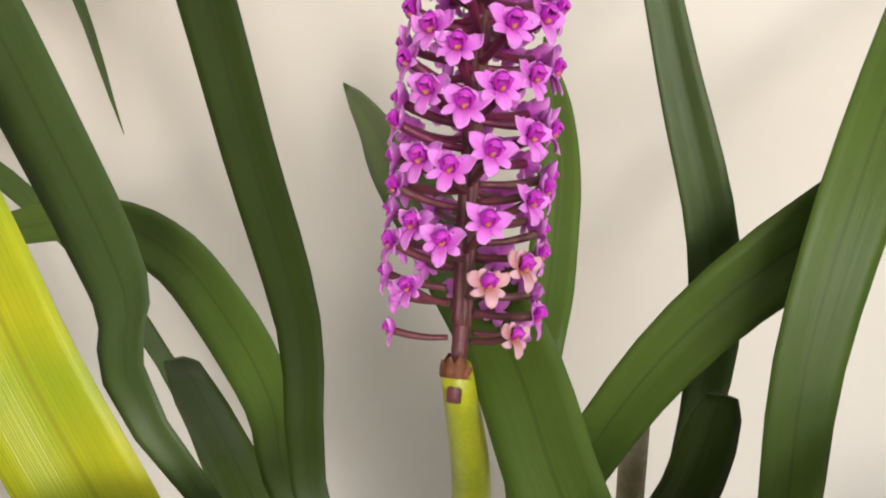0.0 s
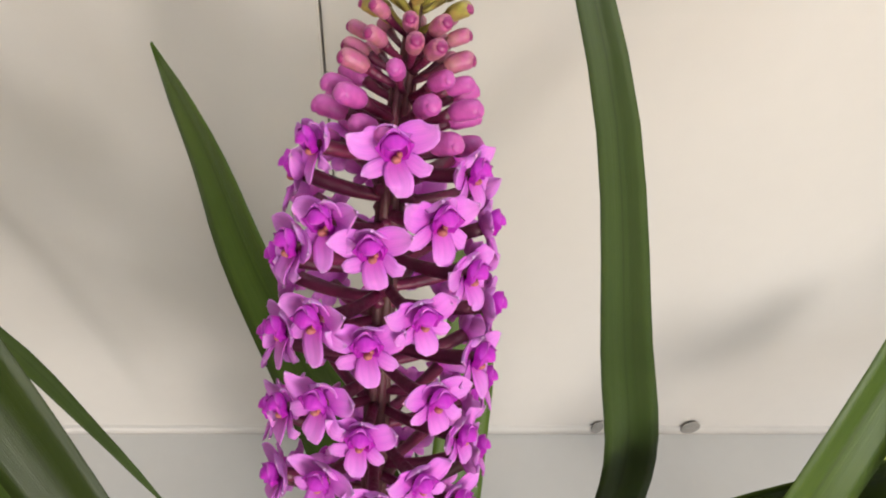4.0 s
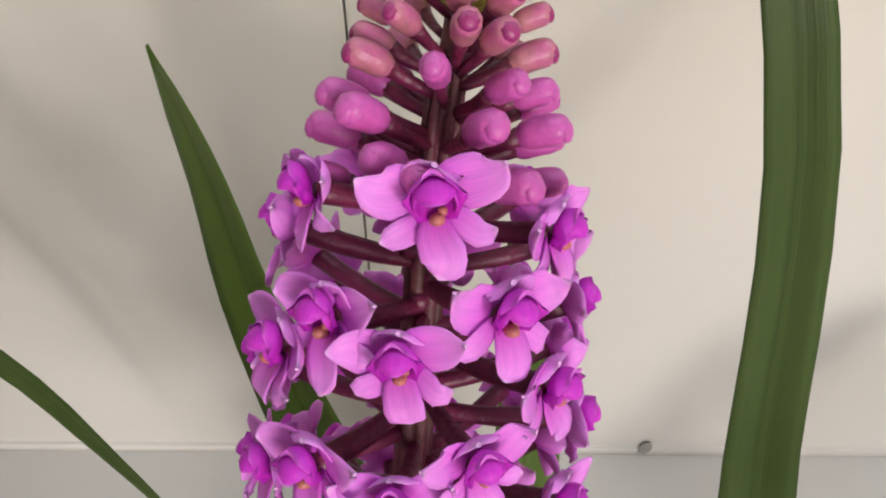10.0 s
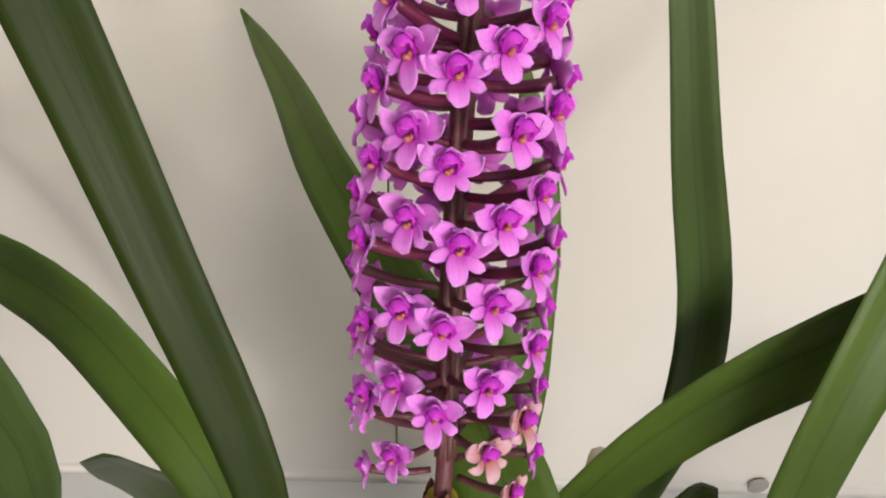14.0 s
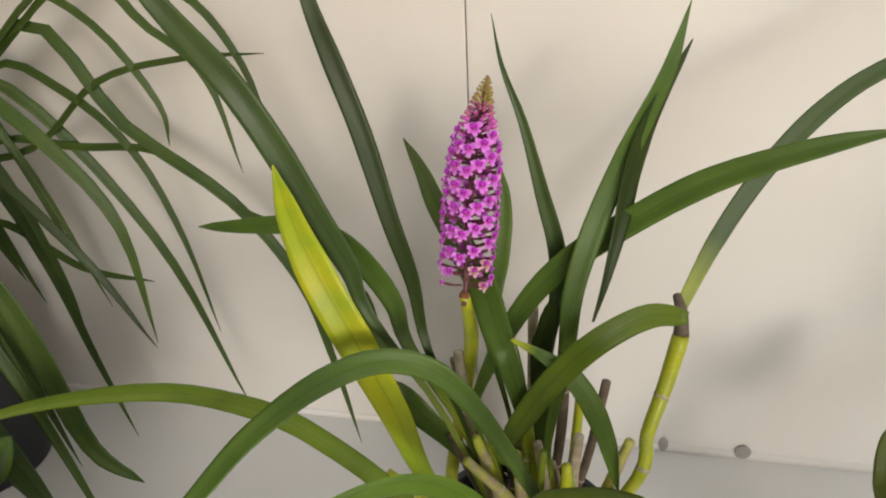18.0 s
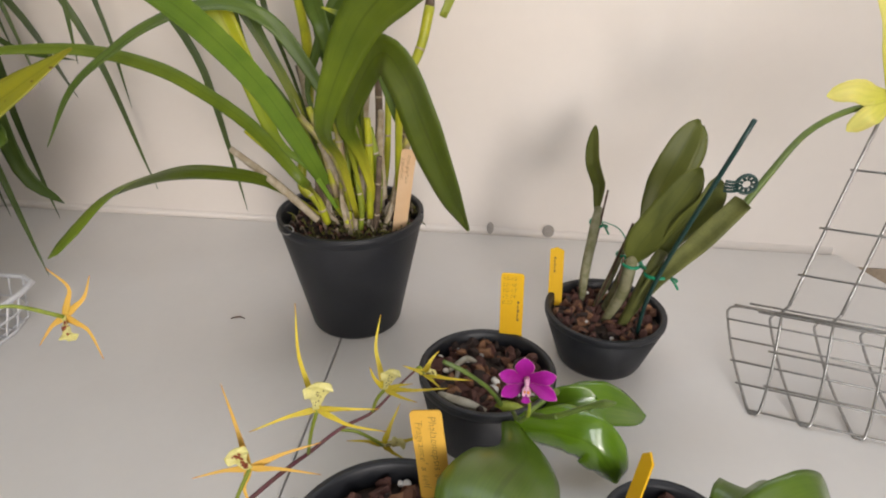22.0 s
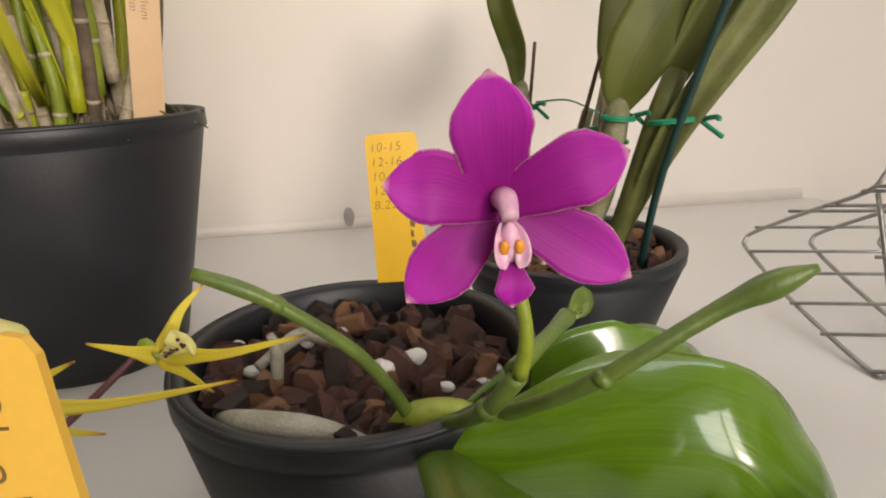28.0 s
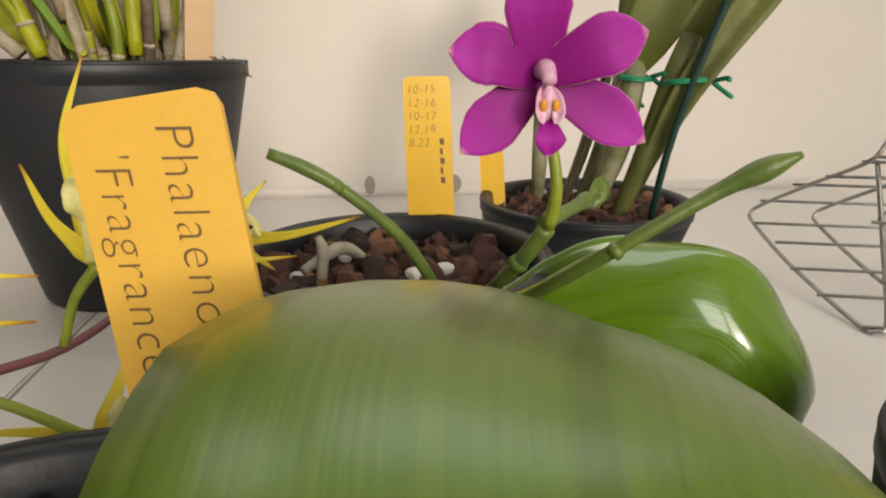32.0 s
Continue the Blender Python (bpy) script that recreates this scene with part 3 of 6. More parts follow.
def crumbs(name, centre, r, z, count, label, sizes, mats, dome):
    """Fine mossy mix, too small to count: one joined bed."""
    b = bmesh.new()
    lathe(b, [(r * 0.98, z - 0.012), (r, z - 0.004), (r * 0.6, z), (0.001, z + dome * 0.4)], 24, (centre[0], centre[1], 0))
    for f in b.faces:
        f.material_index = len(mats)
    for i in range(count):
        a, d = random.uniform(0, 2 * math.pi), r * math.sqrt(random.random()) * 0.95
        s = random.uniform(*sizes)
        m = Matrix.LocRotScale((centre[0] + d * math.cos(a), centre[1] + d * math.sin(a), z + random.uniform(0, dome) - d * 0.03),
                               Euler([random.uniform(0, 6) for _ in range(3)]), Vector((s, s * random.uniform(0.5, 0.9), s * random.uniform(0.25, 0.55))) * 0.5)
        mi = random.randrange(len(mats))
        vs = [b.verts.new(m @ (Vector(v) + Vector([random.uniform(-0.2, 0.2) for _ in range(3)]))) for v in LUMP[0]]
        for f in LUMP[1]:
            b.faces.new([vs[k] for k in f]).material_index = mi
    return tagged(part(name, b, [*mats, SOIL], None, smooth=False), label, "potting mix", kind="stuff")


def make_tag(name, foot, top, width, material, label, face=(0, -1, 0.2), thick=0.0012, tip=0.0, lines=(), bars=()):
    """A flat plant label from foot to top, with handwriting along it."""
    foot, top = Vector(foot), Vector(top)
    up = (top - foot).normalized()
    side = up.cross(Vector(face)).normalized() * -1
    side = side if side.x > 0 else -side
    front = side.cross(up).normalized()
    length = (top - foot).length
    root = thing(name, foot, label, "plant label", "plant labels")
    h = width / 2
    c = min(0.003, h * 0.4)
    outline = [(-h, -0.02), (h, -0.02), (h, length - c), (h - 0.3 * c, length - 0.3 * c), (h - c, length), (-h + c, length), (-h + 0.3 * c, length - 0.3 * c), (-h, length - c)]
    if tip:
        outline = [(-h, -0.02), (h, -0.02), (h, length - tip), (0, length), (-h, length - tip * 0.8)]
    b = bmesh.new()
    rows = [[b.verts.new(side * x + up * y + front * z) for x, y in outline] for z in (thick / 2, -thick / 2)]
    b.faces.new(rows[0])
    b.faces.new(rows[1][::-1])
    k = len(outline)
    for i in range(k):
        b.faces.new((rows[0][i], rows[1][i], rows[1][(i + 1) % k], rows[0][(i + 1) % k]))
    bmesh.ops.recalc_face_normals(b, faces=b.faces)
    part("label_plate", b, material, root, smooth=False)
    for x0, off, run, tall in bars:
        k = bmesh.new()
        for i in range(5):
            y0 = length - off - run * i / 5
            q = [side * x + up * y + front * z for z in (thick / 2 + 0.0001, thick / 2 + 0.0002) for x, y in ((x0, y0), (x0 + tall * (0.6 if i % 2 else 1.0), y0 - run * 0.02), (x0 + tall * (0.6 if i % 2 else 1.0), y0 - run * 0.15), (x0, y0 - run * 0.13))]
            vs = [k.verts.new(v) for v in q]
            for f in ((0, 1, 2, 3), (7, 6, 5, 4), (0, 4, 5, 1), (1, 5, 6, 2), (2, 6, 7, 3), (3, 7, 4, 0)):
                k.faces.new([vs[n] for n in f])
        part("writing_bars", k, INK, root, "unreadable brown handwriting", smooth=False)
    for words, size, along, off in lines:
        fc = bpy.data.curves.new("writing", "FONT")
        fc.body, fc.size, fc.extrude = words, size, 0.00005
        fc.shear, fc.space_character, fc.offset = 0.14, 1.08, -size * 0.021
        tmp = bpy.data.objects.new("writing", fc)
        scene.collection.objects.link(tmp)
        bpy.context.view_layer.update()
        me = bpy.data.meshes.new_from_object(tmp.evaluated_get(bpy.context.evaluated_depsgraph_get()))
        bpy.data.objects.remove(tmp)
        me.materials.clear()
        me.materials.append(INK)
        ob = new("writing", me)
        ob.parent = root
        if along is None:
            basis = Matrix((side, up, front)).transposed().to_4x4()
            place = side * (-h + 0.0015) + up * (length - off) + front * (thick / 2 + 0.0002)
        else:
            basis = Matrix((-up, side, front)).transposed().to_4x4()
            place = side * along + up * (length - off) + front * (thick / 2 + 0.0002)
        ob.matrix_basis = Matrix.Translation(place) @ basis
        ob["label"] = "brown handwriting"
    return root


# ---- the tall orchid with the magenta spike ----
make_pot("plant_pot", (-0.009, 0.002, 0), 0.088, 0.152, 0.055, "tall black plastic pot with a rolled rim on the bench", 0.012)
crumbs("potting_mix", (-0.009, 0.002), 0.078, 0.136, 420, "dark mossy bark mix filling the tall pot", (0.004, 0.010), [*BARK[:3], MOSS], 0.007)
orchid = thing("orchid_plant", (0, 0, 0.14), "strap-leaved orchid in bloom with one upright magenta flower spike", "orchid")


def strap(pts, width, material, label="", shape=STRAP, face=(0.1, -1.0, 0.35), parent=None, **more):
    b = blade(bmesh.new(), pts, width, shape, face, **more)
    return under(parent or orchid, part("leaf", b, material, None, label))


strap([(-0.030, 0.000, 0.150), (-0.049, -0.023, 0.290), (-0.068, -0.047, 0.382), (-0.083, -0.017, 0.414), (-0.101, 0.004, 0.449), (-0.120, 0.021, 0.503), (-0.135, 0.025, 0.548), (-0.145, 0.022, 0.587), (-0.153, 0.029, 0.619)], 0.0145, LEAF_DARK, "dark green upright leaf", RISE, (0.3, -1, 0.1))
strap([(-0.020, -0.010, 0.150), (-0.064, -0.023, 0.300), (-0.109, -0.036, 0.398), (-0.126, -0.016, 0.420), (-0.153, 0.002, 0.453), (-0.183, 0.015, 0.500), (-0.206, 0.014, 0.542), (-0.231, -0.005, 0.593), (-0.254, -0.012, 0.635)], 0.0210, LEAF_BLUE, "", RISE, (0.2, -1, 0.3))
strap([(-0.015, -0.015, 0.150), (-0.046, -0.025, 0.211), (-0.078, -0.035, 0.248), (-0.097, -0.041, 0.319), (-0.116, -0.042, 0.373), (-0.137, -0.037, 0.418), (-0.158, -0.023, 0.456), (-0.178, 0.001, 0.488)], 0.0267, LEAF_YELLOW, "yellowing leaf with green foot", RISE, (0.2, -1, 0.3))
strap([(-0.020, 0.000, 0.150), (-0.056, -0.004, 0.274), (-0.093, -0.008, 0.354), (-0.104, 0.004, 0.380), (-0.124, 0.019, 0.399), (-0.154, 0.039, 0.412), (-0.197, 0.057, 0.416), (-0.266, 0.076, 0.403), (-0.309, 0.088, 0.395)], 0.0186, LEAF_MID, "leaf bent over sideways", LANCE, (0.3, -1, 0.3))
strap([(-0.010, 0.000, 0.150), (-0.051, -0.006, 0.242), (-0.092, -0.012, 0.300), (-0.123, 0.031, 0.290), (-0.137, 0.036, 0.328), (-0.129, 0.004, 0.392)], 0.0221, LEAF_MID, "leaf with a blunt cut tip", CUT, (0.2, -1, 0.2))
strap([(0.005, 0.010, 0.150), (-0.005, -0.010, 0.277), (-0.016, -0.031, 0.360), (-0.027, -0.018, 0.382), (-0.038, 0.002, 0.401), (-0.056, 0.030, 0.416), (-0.083, 0.072, 0.432), (-0.104, 0.112, 0.445), (-0.129, 0.153, 0.458)], 0.0230, LEAF_MID, "", STRAP, (0.1, -1, 0))
strap([(-0.005, 0.010, 0.150), (-0.020, 0.012, 0.270), (-0.036, 0.013, 0.350), (-0.032, 0.013, 0.393), (-0.029, 0.029, 0.415), (-0.028, 0.045, 0.446), (-0.033, 0.055, 0.474)], 0.0135, LEAF_MID, "", RISE, (0, -1, 0))
strap([(0.012, 0.010, 0.150), (0.007, 0.016, 0.250), (0.007, 0.020, 0.337), (0.012, 0.022, 0.387), (0.010, 0.024, 0.424), (-0.001, 0.026, 0.464), (-0.014, 0.028, 0.510), (-0.028, 0.034, 0.544), (-0.036, 0.048, 0.573)], 0.0132, LEAF_BLUE, "grey-green upright leaf", TAPER, (0, -1, 0), fold=0.45)
strap([(0.020, 0.000, 0.150), (0.015, -0.014, 0.237), (0.010, -0.028, 0.294), (0.019, -0.021, 0.361), (0.022, -0.011, 0.409), (0.033, 0.003, 0.451), (0.051, 0.027, 0.491), (0.075, 0.065, 0.532), (0.092, 0.112, 0.570)], 0.0151, LEAF_MID, "", RISE, (0, -1, 0.1))
strap([(0.035, -0.023, 0.396), (0.041, -0.016, 0.421), (0.048, -0.001, 0.453), (0.055, 0.022, 0.486), (0.068, 0.050, 0.514), (0.093, 0.094, 0.548)], 0.0131, LEAF_DARK, "", LANCE, (0.4, -1, 0.1))
strap([(-0.010, -0.010, 0.150), (-0.028, -0.008, 0.234), (-0.047, -0.006, 0.290), (-0.036, -0.000, 0.333), (-0.014, 0.005, 0.381), (0.012, 0.007, 0.417), (0.052, 0.005, 0.452), (0.097, -0.001, 0.485), (0.147, -0.011, 0.509), (0.184, -0.019, 0.522)], 0.0175, LEAF_MID, "long leaf arching across the spike", RISE, (0.2, -1, 0.6), fold=0.4)
strap([(0.097, 0.034, 0.370), (0.120, 0.055, 0.421), (0.152, 0.075, 0.472), (0.194, 0.093, 0.514), (0.255, 0.110, 0.547), (0.324, 0.137, 0.590)], 0.0140, LEAF_BLUE, "", GRASS, (0.1, -1, 0.4))
strap([(0.000, 0.000, 0.200), (-0.011, -0.013, 0.247), (-0.022, -0.027, 0.278), (-0.002, -0.039, 0.335), (0.019, -0.045, 0.375), (0.041, -0.043, 0.399), (0.067, -0.032, 0.409), (0.091, -0.022, 0.403)], 0.0169, LEAF_OLIVE, "short leaf with a cut-off tip", CUT, (0.1, -1, 0.5))
strap([(-0.016, -0.032, 0.384), (0.005, -0.038, 0.377), (0.027, -0.043, 0.361), (0.046, -0.047, 0.324), (0.059, -0.047, 0.273)], 0.0151, LEAF_MID, "", LANCE, (0.3, -0.8, 0.6))
strap([(0.015, -0.020, 0.160), (0.009, -0.039, 0.228), (0.004, -0.058, 0.272), (-0.030, -0.054, 0.332), (-0.060, -0.056, 0.371), (-0.092, -0.068, 0.387), (-0.124, -0.091, 0.385), (-0.154, -0.120, 0.371), (-0.174, -0.144, 0.354), (-0.196, -0.175, 0.329), (-0.207, -0.208, 0.288)], 0.0166, LEAF_MID, "leaf arching over and drooping", STRAP, (-0.2, -0.7, 0.7))
strap([(-0.030, -0.035, 0.155), (-0.028, -0.073, 0.205), (-0.026, -0.112, 0.233), (-0.084, -0.080, 0.275), (-0.145, -0.064, 0.308), (-0.191, -0.061, 0.328), (-0.257, -0.068, 0.343), (-0.335, -0.090, 0.343), (-0.407, -0.119, 0.332)], 0.0154, LEAF_OLIVE, "", STRAP, (-0.1, -0.7, 0.7))
strap([(0.000, -0.045, 0.155), (-0.027, -0.008, 0.169), (-0.040, -0.037, 0.228), (-0.060, -0.091, 0.312), (-0.078, -0.153, 0.375), (-0.089, -0.221, 0.420), (-0.091, -0.289, 0.449)], 0.0232, LEAF_LIGHT, "light green leaf with a torn pale tip", CUT, (0.15, -1, 0.45))
strap([(0.010, -0.040, 0.160), (0.015, -0.105, 0.250), (0.020, -0.171, 0.302), (0.042, -0.186, 0.356), (0.068, -0.204, 0.397), (0.104, -0.232, 0.426), (0.147, -0.272, 0.456), (0.184, -0.319, 0.484), (0.204, -0.348, 0.501)], 0.0385, LEAF_OLIVE, "broad olive-green leaf", RISE, (0.1, -1, 0.15))
strap([(0.030, -0.020, 0.160), (0.021, -0.043, 0.231), (0.011, -0.066, 0.276), (0.031, -0.096, 0.318), (0.064, -0.136, 0.360), (0.092, -0.182, 0.350), (0.118, -0.255, 0.333), (0.140, -0.327, 0.325), (0.160, -0.399, 0.325)], 0.0320, LEAF_OLIVE, "broad leaf bent over and hanging", STRAP, (-0.1, -1, 0.25))
strap([(-0.030, -0.035, 0.155), (-0.079, -0.011, 0.172), (-0.093, -0.067, 0.214), (-0.106, -0.167, 0.258), (-0.106, -0.241, 0.278), (-0.106, -0.295, 0.282), (-0.113, -0.327, 0.268), (-0.122, -0.336, 0.256)], 0.0225, LEAF_OLIVE, "", LANCE, (-0.2, -0.7, 0.7))
strap([(0.005, 0.005, 0.150), (0.004, 0.004, 0.267), (0.002, 0.004, 0.345), (0.006, -0.000, 0.372), (0.010, -0.001, 0.395)], 0.0154, LEAF_DARK, "dark green leaf cut off square", CUT, (0.1, -1, 0.2))
SPOT_LEAF = [(-0.4656, -0.3039, 0.1444), (-0.3326, -0.2839, 0.2364), (-0.2356, -0.2539, 0.3134), (-0.1546, -0.2179, 0.3704)]

# canes that carry the leaves
def cane(pts, radii, material, label="", parent=None, name="cane"):
    ob = under(parent or orchid, part(name, tube(bmesh.new(), pts, radii, 9, 14), material, None, label))
    if parent is None and name == "cane":
        line = spline([(*p, r) for p, r in zip(pts, radii)], 24)
        for k in (7, 17):
            if k < len(line) - 1:
                p, q, r = Vector(line[k][:3]), Vector(line[k + 1][:3]), line[k][3]
                d = (q - p).normalized()
                ring = part("cane_joint", tube(bmesh.new(), [p - d * 0.0012, p, p + d * 0.0012], [r * 1.01, r * 1.1, r * 1.01], 9), STEM_PALE, ob)
                ring.matrix_parent_inverse = Matrix.Translation(orchid.location)
                ring.matrix_basis = Matrix.Translation(-Vector(orchid.location))
    return ob


rp = random.Random(21)
for i in range(16):
    a, d = rp.uniform(0, 6.283), rp.uniform(0.005, 0.05)
    p = Vector((d * math.cos(a), d * math.sin(a), 0.138))
    lean = Vector((p.x * 0.5 + rp.uniform(-0.01, 0.01), p.y * 0.5 - 0.004, 1)).normalized()
    ln = rp.uniform(0.025, 0.065)
    side = Vector((rp.uniform(-0.004, 0.004), rp.uniform(-0.004, 0.004), 0))
    under(orchid, part("papery_sheath", blade(bmesh.new(), [p, p + lean * ln * 0.4 + side, p + lean * ln * 0.75 + side * 2, p + lean * ln + side * 3], rp.uniform(0.006, 0.011), ((0, 0.7), (0.4, 1), (0.7, 0.7), (0.9, 0.35), (1, 0.05)), (rp.uniform(-0.4, 0.4), -1, 0.1), fold=0.5, thick=0.0005, steps=10, across=6, wave=0.15),
                       rp.choice((STEM_PALE, STEM_PALE, STEM_BROWN)), None, "dry papery sheath"))
cane([(-0.03, 0.0, 0.135), (-0.05, 0.012, 0.22), (-0.062, 0.02, 0.33)], [0.0035, 0.0045, 0.004], STEM_PALE, "papery buff cane")
cane([(-0.012, 0.02, 0.135), (-0.022, 0.02, 0.22), (-0.048, 0.0, 0.235)], [0.004, 0.005, 0.005], STEM_YELLOW)
cane([(-0.03, 0.03, 0.135), (-0.05, 0.035, 0.22), (-0.068, 0.03, 0.315)], [0.004, 0.004, 0.0035], STEM_BROWN)
cane([(0.0, 0.03, 0.135), (0.006, 0.03, 0.25), (0.013, 0.03, 0.305)], [0.004, 0.0045, 0.004], STEM_PALE, "papery buff cane")
cane([(0.012, 0.04, 0.135), (0.02, 0.045, 0.24), (0.02, 0.05, 0.33)], [0.004, 0.0045, 0.004], STEM_BROWN)
cane([(0.02, 0.03, 0.135), (0.03, 0.035, 0.2), (0.034, 0.04, 0.29)], [0.0035, 0.004, 0.004], STEM_YELLOW)
cane([(0.03, 0.045, 0.135), (0.045, 0.055, 0.2), (0.055, 0.06, 0.28)], [0.0035, 0.004, 0.004], STEM_BROWN, "brown papery cane")
cane([(0.045, 0.02, 0.135), (0.067, -0.066, 0.309), (0.073, -0.045, 0.326), (0.083, -0.027, 0.351), (0.090, -0.018, 0.386)], [0.0035, 0.0042, 0.0045, 0.005, 0.0055], STEM_YELLOW, "yellow-green cane")
cane([(0.090, -0.018, 0.386), (0.090, -0.008, 0.398), (0.089, 0.005, 0.4015)], [0.005, 0.004, 0.003], STEM_BROWN, "dry brown stub", None, "stub")
cane([(-0.004, -0.02, 0.135), (-0.006, -0.01, 0.22), (-0.006, 0.0, 0.295)], [0.0035, 0.004, 0.0035], STEM_GREEN)
cane([(0.004, 0.0, 0.135), (0.004, -0.01, 0.2), (0.007, -0.03, 0.285)], [0.0035, 0.0035, 0.003], STEM_GREEN)
cane([(-0.004, 0.02, 0.135), (-0.004, 0.022, 0.25), (-0.005, 0.02, 0.375)], [0.0035, 0.004, 0.004], STEM_PALE, "papery buff cane")
cane([(-0.02, -0.01, 0.135), (-0.03, -0.02, 0.155), (-0.042, -0.032, 0.178)], [0.003, 0.003, 0.0028], STEM_PALE)
cane([(0.001, -0.035, 0.135), (0.0, -0.037, 0.15), (0.001, -0.04, 0.168)], [0.003, 0.003, 0.003], STEM_YELLOW)
cane([(0.005, -0.03, 0.135), (0.004, -0.035, 0.17), (0.002, -0.04, 0.205)], [0.003, 0.003, 0.003], STEM_PALE)
cane([(0.025, -0.02, 0.135), (0.032, -0.03, 0.18), (0.038, -0.04, 0.235)], [0.003, 0.0035, 0.003], STEM_BROWN)
for i in range(9):
    a, d = random.uniform(0, 6.28), random.uniform(0.01, 0.045)
    p = Vector((d * math.cos(a), d * math.sin(a) + 0.01, 0.132))
    q = p + Vector((random.uniform(-0.02, 0.02), random.uniform(-0.02, 0.02), random.uniform(0.06, 0.13)))
    cane([p, (p + q) / 2 + Vector((0.004, 0, 0)), q], [0.003, 0.0038, 0.0022], random.choice((STEM_PALE, STEM_BROWN, STEM_GREEN)))

cane([(0.004, -0.030, 0.146), (-0.010, -0.033, 0.223), (-0.049, -0.036, 0.275)], [0.0042, 0.0048, 0.0036], CANE_MIX)
cane([(-0.028, -0.035, 0.158), (-0.057, -0.038, 0.209), (-0.108, -0.042, 0.259)], [0.0042, 0.0048, 0.0036], STEM_YELLOW)
cane([(-0.037, -0.040, 0.155), (-0.080, -0.044, 0.199), (-0.126, -0.048, 0.239)], [0.0042, 0.0048, 0.0036], STEM_PALE)
cane([(-0.025, -0.010, 0.173), (-0.046, -0.011, 0.228), (-0.065, -0.012, 0.276)], [0.0042, 0.0048, 0.0036], STEM_BROWN)
cane([(-0.020, -0.015, 0.175), (-0.031, -0.016, 0.236), (-0.044, -0.018, 0.280)], [0.0042, 0.0048, 0.0036], CANE_MIX)
cane([(0.013, -0.010, 0.172), (0.009, -0.011, 0.227), (0.002, -0.012, 0.275)], [0.0042, 0.0048, 0.0036], STEM_PALE)
cane([(0.021, -0.025, 0.155), (0.024, -0.027, 0.222), (0.024, -0.030, 0.274)], [0.0042, 0.0048, 0.0036], STEM_YELLOW)
cane([(0.033, 0.000, 0.170), (0.030, 0.000, 0.226), (0.033, 0.000, 0.275)], [0.0042, 0.0048, 0.0036], STEM_PALE)
cane([(0.044, 0.000, 0.167), (0.058, 0.000, 0.225), (0.070, 0.000, 0.275)], [0.0042, 0.0048, 0.0036], CANE_MIX)
cane([(-0.012, -0.020, 0.164), (-0.009, -0.022, 0.223), (-0.013, -0.024, 0.275)], [0.0042, 0.0048, 0.0036], CANE_MIX)
cane([(-0.012, 0.010, 0.172), (-0.012, 0.011, 0.231), (-0.011, 0.012, 0.277)], [0.0042, 0.0048, 0.0036], STEM_GREEN)
cane([(0.030, -0.020, 0.164), (0.032, -0.022, 0.213), (0.025, -0.024, 0.262)], [0.0042, 0.0048, 0.0036], STEM_GREEN)
cane([(-0.024, -0.044, 0.154), (-0.032, -0.049, 0.183), (-0.048, -0.054, 0.204)], [0.0042, 0.0048, 0.0036], STEM_YELLOW)
cane([(-0.006, -0.015, 0.172), (-0.021, -0.016, 0.209), (-0.034, -0.018, 0.241)], [0.0042, 0.0048, 0.0036], STEM_PALE)

# flower spike: green sheathed stalk, maroon axis, flowers in slanting rows, buds towards the tip
under(orchid, part("stalk_sheath", tube(bmesh.new(), [(-0.03, 0.004, 0.14), (-0.047, 0.006, 0.162), (-0.074, 0.021, 0.171), (-0.069, 0.038, 0.231), (-0.059, 0.035, 0.286), (-0.050, 0.014, 0.348), (-0.0488, -0.0130, 0.4035)], [0.004] + [0.0058] * 5 + [0.0036], 14, 30), STEM_YELLOW, None, "smooth yellow-green sheath"))
# the spike's own frame: origin at its lowest flower, z along the leaning axis
SPIKE = Matrix.Translation((-0.0488, -0.0105, 0.4075)) @ Matrix.Rotation(radians(-25.5), 4, "X") @ Matrix.Rotation(radians(2.3), 4, "Y")
bm = bmesh.new()
for k in range(9):
    a = k * 2 * math.pi / 9 + 0.2
    ln = 0.0032 + 0.0020 * ((k * 5) % 4) / 3
    p = (0.0034 * math.cos(a), 0.0034 * math.sin(a))
    blade(bm, [(p[0], p[1], -0.0065), (p[0] * 1.06, p[1] * 1.06, -0.0065 + ln * 0.6), (p[0] * 1.02, p[1], -0.0065 + ln)],
          0.003, ((0, 1), (0.5, 0.9), (0.85, 0.5), (1, 0.1)), (math.cos(a), math.sin(a), 0.05), thick=0.0003, steps=5, across=2, fold=-0.1)
bm.transform(SPIKE)
under(orchid, part("sheath_tip", bm, TIP_BROWN, None, "dry brown torn edge of the sheath"))
AXIS = [(0.0, 0.0, -0.012), (0.0003, 0.0, 0.005), (-0.0008, 0.0, 0.035), (-0.0012, 0.0, 0.07), (-0.0006, 0.0, 0.10), (0.0006, 0.0, 0.116), (0.0022, 0.0, 0.130), (0.0042, 0.0, 0.1415)]
AX = spline(AXIS, 60)


def axis_at(z):
    return Vector((float(np.interp(z, AX[:, 2], AX[:, 0])), 0.0, z))


